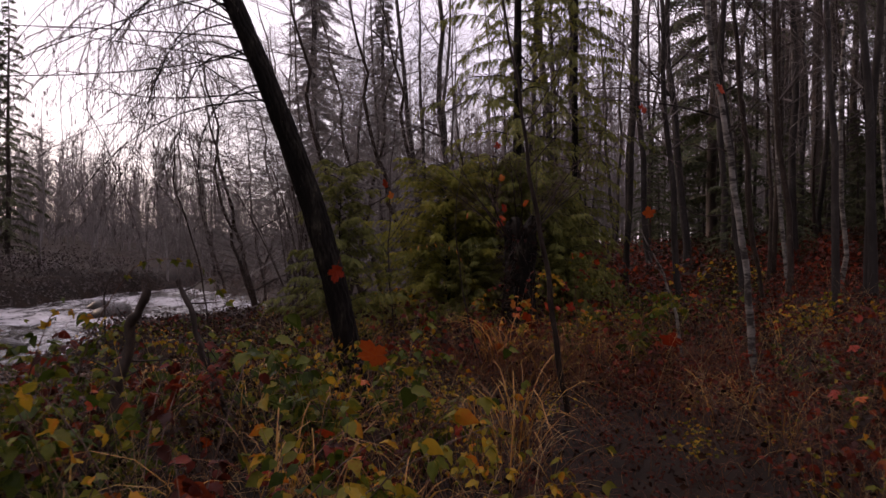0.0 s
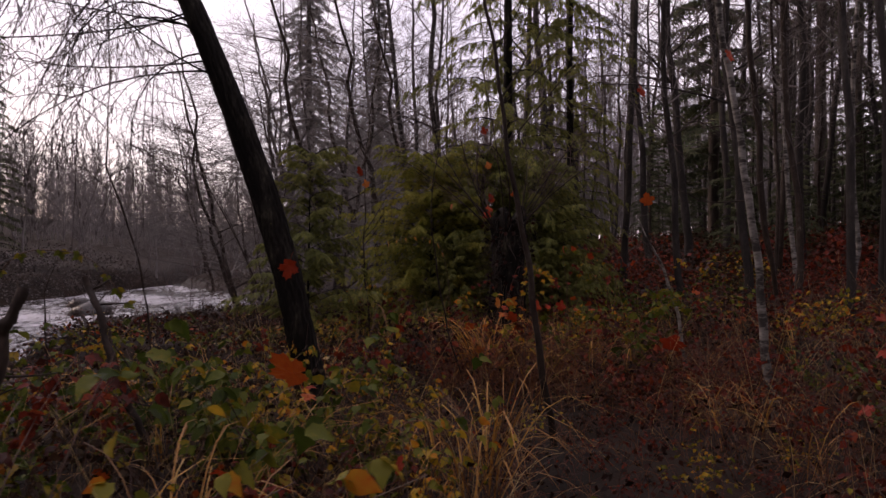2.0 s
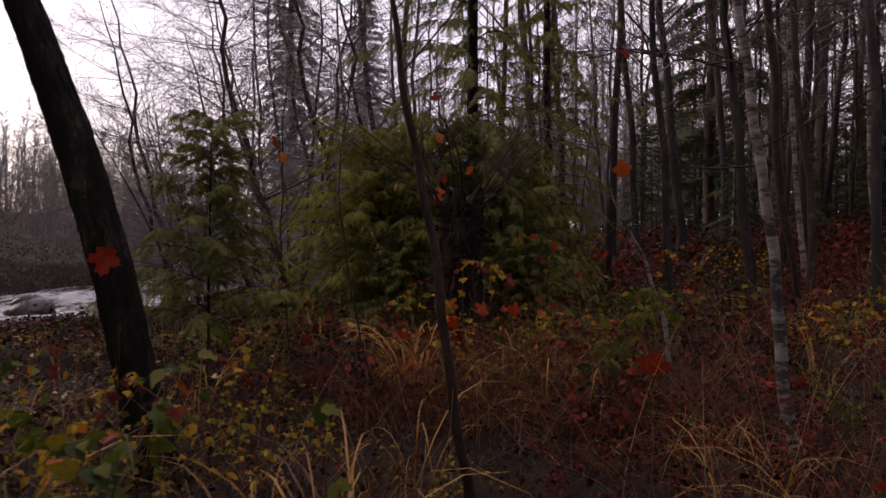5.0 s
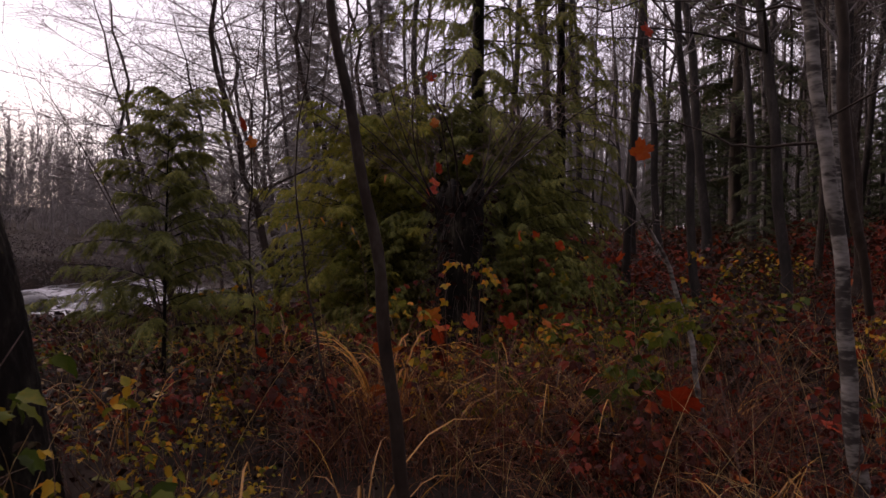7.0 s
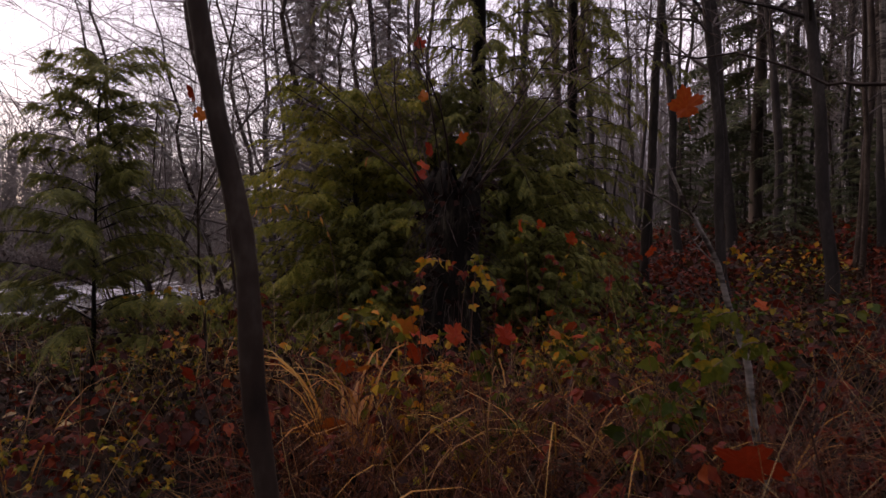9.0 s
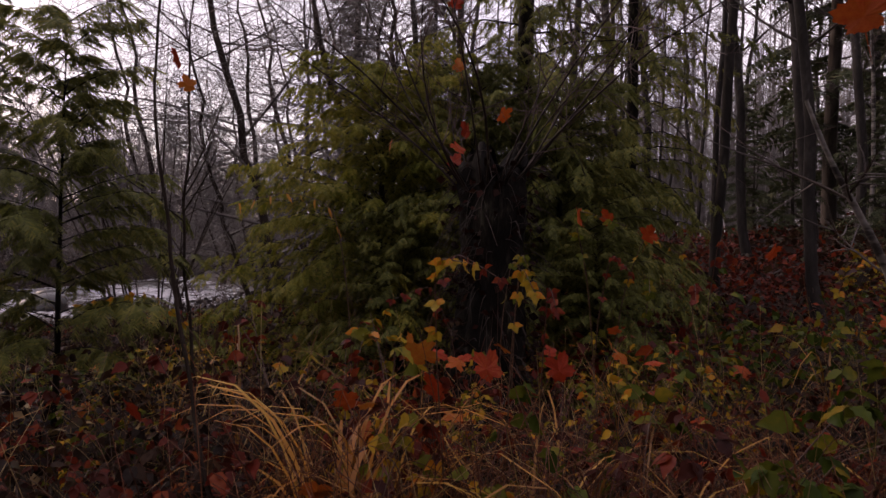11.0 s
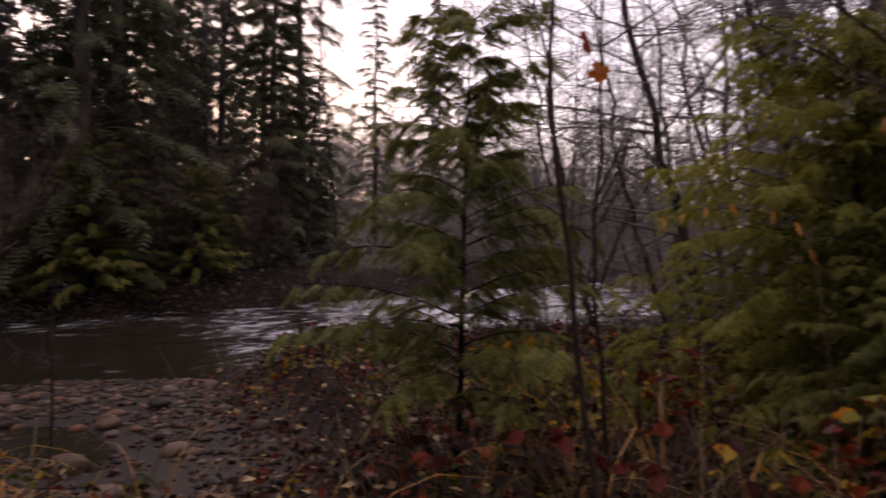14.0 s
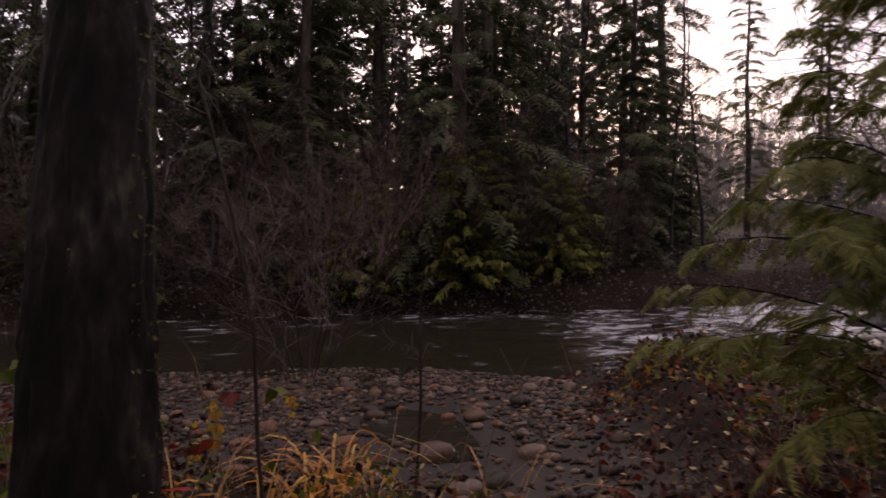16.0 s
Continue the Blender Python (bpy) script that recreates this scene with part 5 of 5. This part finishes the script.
# ---- arching canes ----
def arch(pts, radius, n_leaf, leaf_size, leaf, label, seed, long_leaf=False):
    """A cane bent over through pts, with leaves hanging from it."""
    rg = np.random.default_rng(seed)
    pts = np.array(pts, float)
    t = np.linspace(0, 1, 24)
    k = np.linspace(0, 1, len(pts))
    w = np.stack([np.interp(t, k, pts[:, i]) for i in range(3)], 1)
    for _ in range(3):
        w[1:-1] = (w[:-2] + 2 * w[1:-1] + w[2:]) / 4
    root = new("arching_cane")
    stalk = part("cane", Geo().tubes(w, np.linspace(radius, radius * 0.35, 24), 5), CANE, root)
    for at in on_path(w, np.linspace(0.45, 1.0, n_leaf)):
        d = np.array([rg.normal(0, 0.4, 3) + (0, 0, -1.0)])
        rot = basis(d, rg.normal(0, 1, (1, 3)))[0]
        size = 0.58 * leaf_size * rg.uniform(0.7, 1.2)
        m = Matrix([[*rot[r], at[r]] for r in range(3)] + [[0, 0, 0, 1]]) @ Matrix.Diagonal((size * (0.32 if long_leaf else 1), size, size, 1))
        part("leaf", SINGLE[leaf.name] if long_leaf else TRIFOIL[leaf.name], leaf, stalk, at=m)
    return tagged(root, label, "cane", "arching canes")


SINGLE = {m.name: Geo().add(LEAFLET, LEAFLET_F).mesh("leaf", m) for m in (GOLD, LEAF_YELLOW, LEAF_GREEN)}
arch([(0.42, 10.0, -0.1), (0.36, 10.0, 0.9), (0.25, 10.05, 1.5), (-0.1, 10.15, 1.60), (-0.5, 10.25, 1.52)], 0.004, 8, 0.13, GOLD, "bent dry stalk hung with narrow yellow leaves", 1, True)
arch([(-2.5, 4.4, 0.0), (-2.35, 4.4, 0.9), (-2.0, 4.4, 1.45), (-1.6, 4.4, 1.42), (-1.42, 4.45, 1.15)], 0.005, 9, 0.085, LEAF_GREEN, "arching bramble cane with limp grey-green leaves", 2)
arch([(-2.6, 4.0, 0.0), (-2.4, 3.9, 0.8), (-2.2, 3.8, 1.18), (-1.9, 3.75, 1.1)], 0.005, 6, 0.09, LEAF_YELLOW, "arching bramble cane with yellow leaves", 3)
arch([(1.2, 8.3, 0.0), (1.15, 8.2, 0.8), (1.15, 8.05, 1.22), (1.3, 7.95, 1.2)], 0.004, 7, 0.085, LEAF_YELLOW, "upright bramble cane with yellow-green leaves", 4)
arch([(1.9, 9.4, 0.2), (1.8, 9.2, 1.1), (1.7, 9.0, 1.45), (1.95, 8.95, 1.36)], 0.004, 7, 0.085, LEAF_GREEN, "bramble cane with green leaves over a red thicket", 5)
arch([(-0.2, 9.4, 0.0), (-0.3, 9.3, 0.7), (-0.55, 9.2, 0.98), (-0.9, 9.1, 0.9)], 0.004, 8, 0.075, LEAF_YELLOW, "arching bramble cane with orange-yellow leaves", 6)
arch([(-0.4, 5.1, 0.0), (-0.1, 4.8, 0.65), (0.0, 4.6, 0.8), (0.12, 4.4, 0.74)], 0.004, 6, 0.085, LEAF_GREEN, "bramble cane with broad green leaves", 7)
arch([(-2.5, 7.15, -0.1), (-2.65, 7.12, 0.35), (-2.85, 7.1, 0.56), (-3.1, 7.1, 0.5)], 0.004, 8, 0.10, LEAF_YELLOW, "low bramble cane with orange-yellow leaves on the bank", 9)
arch([(-2.9, 7.4, -0.1), (-3.0, 7.45, 0.3), (-3.1, 7.5, 0.5), (-3.3, 7.5, 0.45)], 0.004, 7, 0.07, LEAF_YELLOW, "low bramble cane with yellow leaves on the bank", 8)

arch([(3.0, 7.6, 0.0), (2.75, 7.4, 0.7), (2.5, 7.25, 0.95), (2.3, 7.15, 0.85)], 0.005, 9, 0.13, LEAF_GREEN, "bramble cane with broad dark green leaves", 10)
arch([(2.9, 8.1, 0.0), (2.8, 7.9, 0.75), (2.62, 7.8, 1.0), (2.45, 7.7, 0.95)], 0.005, 8, 0.12, LEAF_GREEN, "bramble cane with broad dark green leaves", 11)
rg = np.random.default_rng(61)
for k in range(12):
    x, y = rg.uniform(0.9, 3.6), rg.uniform(8.7, 10.4)
    z, a = 1.0 + 0.35 * rg.random(), rg.uniform(-0.35, 0.35)
    arch([(x, y, 0.0), (x + 0.2 * a, y - 0.1, 0.65 * z), (x + 0.6 * a, y - 0.2, z), (x + 1.3 * a, y - 0.3, 0.9 * z)], 0.004, 6, 0.09, (LEAF_RED, LEAF_YELLOW, LEAF_GREEN, LEAF_RED)[k % 4], ("bramble cane with dark red leaves", "bramble cane with yellowing leaves", "bramble cane with green leaves", "bramble cane with dark red leaves")[k % 4], 70 + k)
for k in range(14):
    x, y = rg.uniform(-1.6, 2.6), rg.uniform(3.6, 7.6)
    if off_route(x, y) > 1.3:
        z, a = 0.62 + 0.25 * rg.random(), rg.uniform(-0.4, 0.4)
        arch([(x, y, -0.1), (x + 0.2 * a, y, 0.65 * z), (x + 0.7 * a, y - 0.1, z), (x + 1.4 * a, y - 0.2, 0.85 * z)], 0.004, 6, 0.10, (LEAF_GREEN, LEAF_YELLOW, LEAF_RED)[k % 3], ("bramble cane with green leaves", "bramble cane with yellowing leaves", "bramble cane with dark red leaves")[k % 3], 90 + k)

# ---- dead wood ----
def snag(name, p0, p1, r0, r1, label, seed):
    rg = np.random.default_rng(seed)
    p = sway(p0, p1, 26, 0.012, rg)
    g = Geo().tubes(p, np.linspace(r0, r1, 26) * rg.uniform(0.8, 1.2, 26), 12)
    root = new(name)
    part("log", g, DEADWOOD, root)
    b = on_path(p, rg.uniform(0.3, 1, 9))
    q = shoots(b, rg.normal(0, 1, (9, 3)), rg.uniform(0.1, 0.35, 9), 4, 0, rg)
    for i in range(9):
        part("stub", Geo().tubes(q[i], np.linspace(0.008, 0.003, 4), 4), DEADWOOD, root)
    return tagged(root, label, "dead wood")


snag("snag", (-2.32, 4.3, -0.1), (-1.90, 4.32, 1.24), 0.05, 0.03, "dark rotten leaning snag among brambles", 3)
snag("snag", (-1.55, 5.2, -0.1), (-2.05, 5.2, 1.26), 0.03, 0.02, "dark broken stick leaning in brambles", 4)


def root_clump():
    rg = np.random.default_rng(8)
    root = new("stump")
    n, m = 18, 12
    th, ph = np.meshgrid(np.linspace(0, 2 * np.pi, n, endpoint=False), np.linspace(0, np.pi / 2, m), indexing="ij")
    r = 0.42 * (1 + 0.18 * np.sin(5 * th + 3 * ph) + rg.normal(0, 0.05, th.shape))
    v = np.stack([r * np.cos(th) * np.cos(ph), r * np.sin(th) * np.cos(ph), 0.9 * r * np.sin(ph) - 0.05], -1)
    f = []
    for i in range(n):
        for j in range(m - 1):
            a, b, c, d = i * m + j, ((i + 1) % n) * m + j, ((i + 1) % n) * m + j + 1, i * m + j + 1
            f += [(a, b, c), (a, c, d)]
    part("root_mass", Geo().add(v, f), DEADWOOD, root)
    b = rg.normal(0, 0.2, (26, 3)) * (1, 1, 0.4) + (0, 0, 0.25)
    part("roots", Geo().tubes(shoots(b, rg.normal(0, 1, (26, 3)) + (0, 0, 0.4), rg.uniform(0.2, 0.6, 26), 5, 0.3, rg), np.broadcast_to(np.linspace(0.012, 0.004, 5), (26, 5)), 4), DEADWOOD, root)
    root.matrix_basis = place(-7.0, 11.9, 0, 0.62)
    return tagged(root, "dark washed-up root stump on the gravel", "stump")


root_clump()

# ---- gravel bar ----
def stone_mesh(seed):
    rg = np.random.default_rng(seed)
    bm = bmesh.new()
    bmesh.ops.create_icosphere(bm, subdivisions=2, radius=1.0)
    k = rg.uniform(0, 6, 3)
    for v in bm.verts:
        c = v.co
        v.co = c * (1 + 0.13 * math.sin(2.3 * c.x + k[0]) * math.cos(2.1 * c.y + k[1]) + 0.08 * math.sin(3.7 * c.z + 2 * c.x + k[2]))
        v.co.x *= 1.15
        v.co.z *= 0.62
    me = bpy.data.meshes.new("stone")
    bm.to_mesh(me)
    bm.free()
    me.materials.append(STONE)
    me.polygons.foreach_set("use_smooth", np.full(len(me.polygons), True))
    return me


STONES = [stone_mesh(s) for s in range(8)]
rg = np.random.default_rng(12)


def on_bar(x, y):
    return (x < np.interp(y, Y_PLAN, BANK) - 0.25) & (x > np.interp(y, Y_PLAN, SHORE) - 0.5)


beach = tagged(new("gravel_bar"), "gravel bar of rounded grey and reddish river stones", "gravel", kind="structure")
laid = 0
while laid < 300:
    x, y = rg.uniform(-9.5, -1.9), rg.uniform(5.5, 12.4)
    s = 0.035 + 0.07 * rg.random() ** 2
    if not on_bar(x, y) or (((x + 5.4) / 1.2) ** 2 + ((y - 9.3) / 0.6) ** 2 < 1 and rg.random() < 0.8):
        continue
    ob = new("stone", STONES[laid % 8])
    ob.parent = beach
    ob.matrix_basis = pose(x, y, float(ground_z(x, y)) + 0.2 * s, rg.uniform(-15, 15), rg.uniform(-15, 15), rg.uniform(0, 360)) @ Matrix.Scale(s, 4)
    laid += 1
for x, y, s in [(-5.35, 9.05, 0.19), (-4.5, 9.3, 0.12), (-4.3, 8.95, 0.13), (-5.0, 9.9, 0.12), (-6.4, 9.9, 0.13), (-6.9, 8.9, 0.11), (-6.6, 10.6, 0.14)]:
    ob = new("boulder", STONES[int(x * -10) % 8])
    ob.matrix_basis = pose(x, y, float(ground_z(x, y)) + 0.25 * s, 5, -5, x * 60) @ Matrix.Scale(s, 4)
    tagged(ob, "large rounded wet stone on the gravel bar", "stone", "boulders")
for x, y, s in [(-10.9, 22.2, 0.6), (-7.4, 17.9, 0.5), (-8.3, 18.7, 0.36), (-12.5, 24.5, 0.45), (-9.4, 14.6, 0.3)]:
    wet = STONES[int(x * -10) % 8].copy()
    wet.materials[0] = WETSTONE
    ob = new("boulder", wet)
    ob.matrix_basis = pose(x, y, WATER_Z + 0.05, 8, -6, x * 60) @ Matrix.Scale(s, 4)
    tagged(ob, "dark wet boulder standing in the river rapids", "stone", "river boulders")
bm = bmesh.new()
bmesh.ops.create_icosphere(bm, subdivisions=1, radius=1.0)
PV = np.array([v.co for v in bm.verts]) * (1.15, 1.0, 0.6)
PF = np.array([[v.index for v in f.verts] for f in bm.faces])
bm.free()
k = 34000
x, y = rg.uniform(-10.5, -1.7, k), rg.uniform(2.0, 14, k)
keep = on_bar(x, y)
x, y = x[keep], y[keep]
pool = (((x + 5.6) / 1.8) ** 2 + ((y - 9.2) / 0.8) ** 2 < 1) & (rg.random(len(x)) < 0.85)
x, y = x[~pool], y[~pool]
patch = (wav(x, y, 1.5, 0.6) > -0.15) | (x < np.interp(y, Y_PLAN, SHORE) + 1.3) | (rg.random(len(x)) < 0.3)
x, y = x[patch], y[patch]
k = len(x)
s = 0.014 + 0.042 * rg.random(k) ** 2
d = rg.normal(0, 1, (k, 3)) * (1, 1, 0.15)
up = np.array((0, 0, 1.0)) + rg.normal(0, 0.2, (k, 3))
tagged(part("pebbles", Geo().stamp(PV, PF, basis(d, up), np.stack([x, y, ground_z(x, y) + 0.3 * s], 1), np.stack([s, s * rg.uniform(0.6, 1, k), s], 1)), PEBBLE), "small rounded river pebbles", "pebbles", kind="stuff")
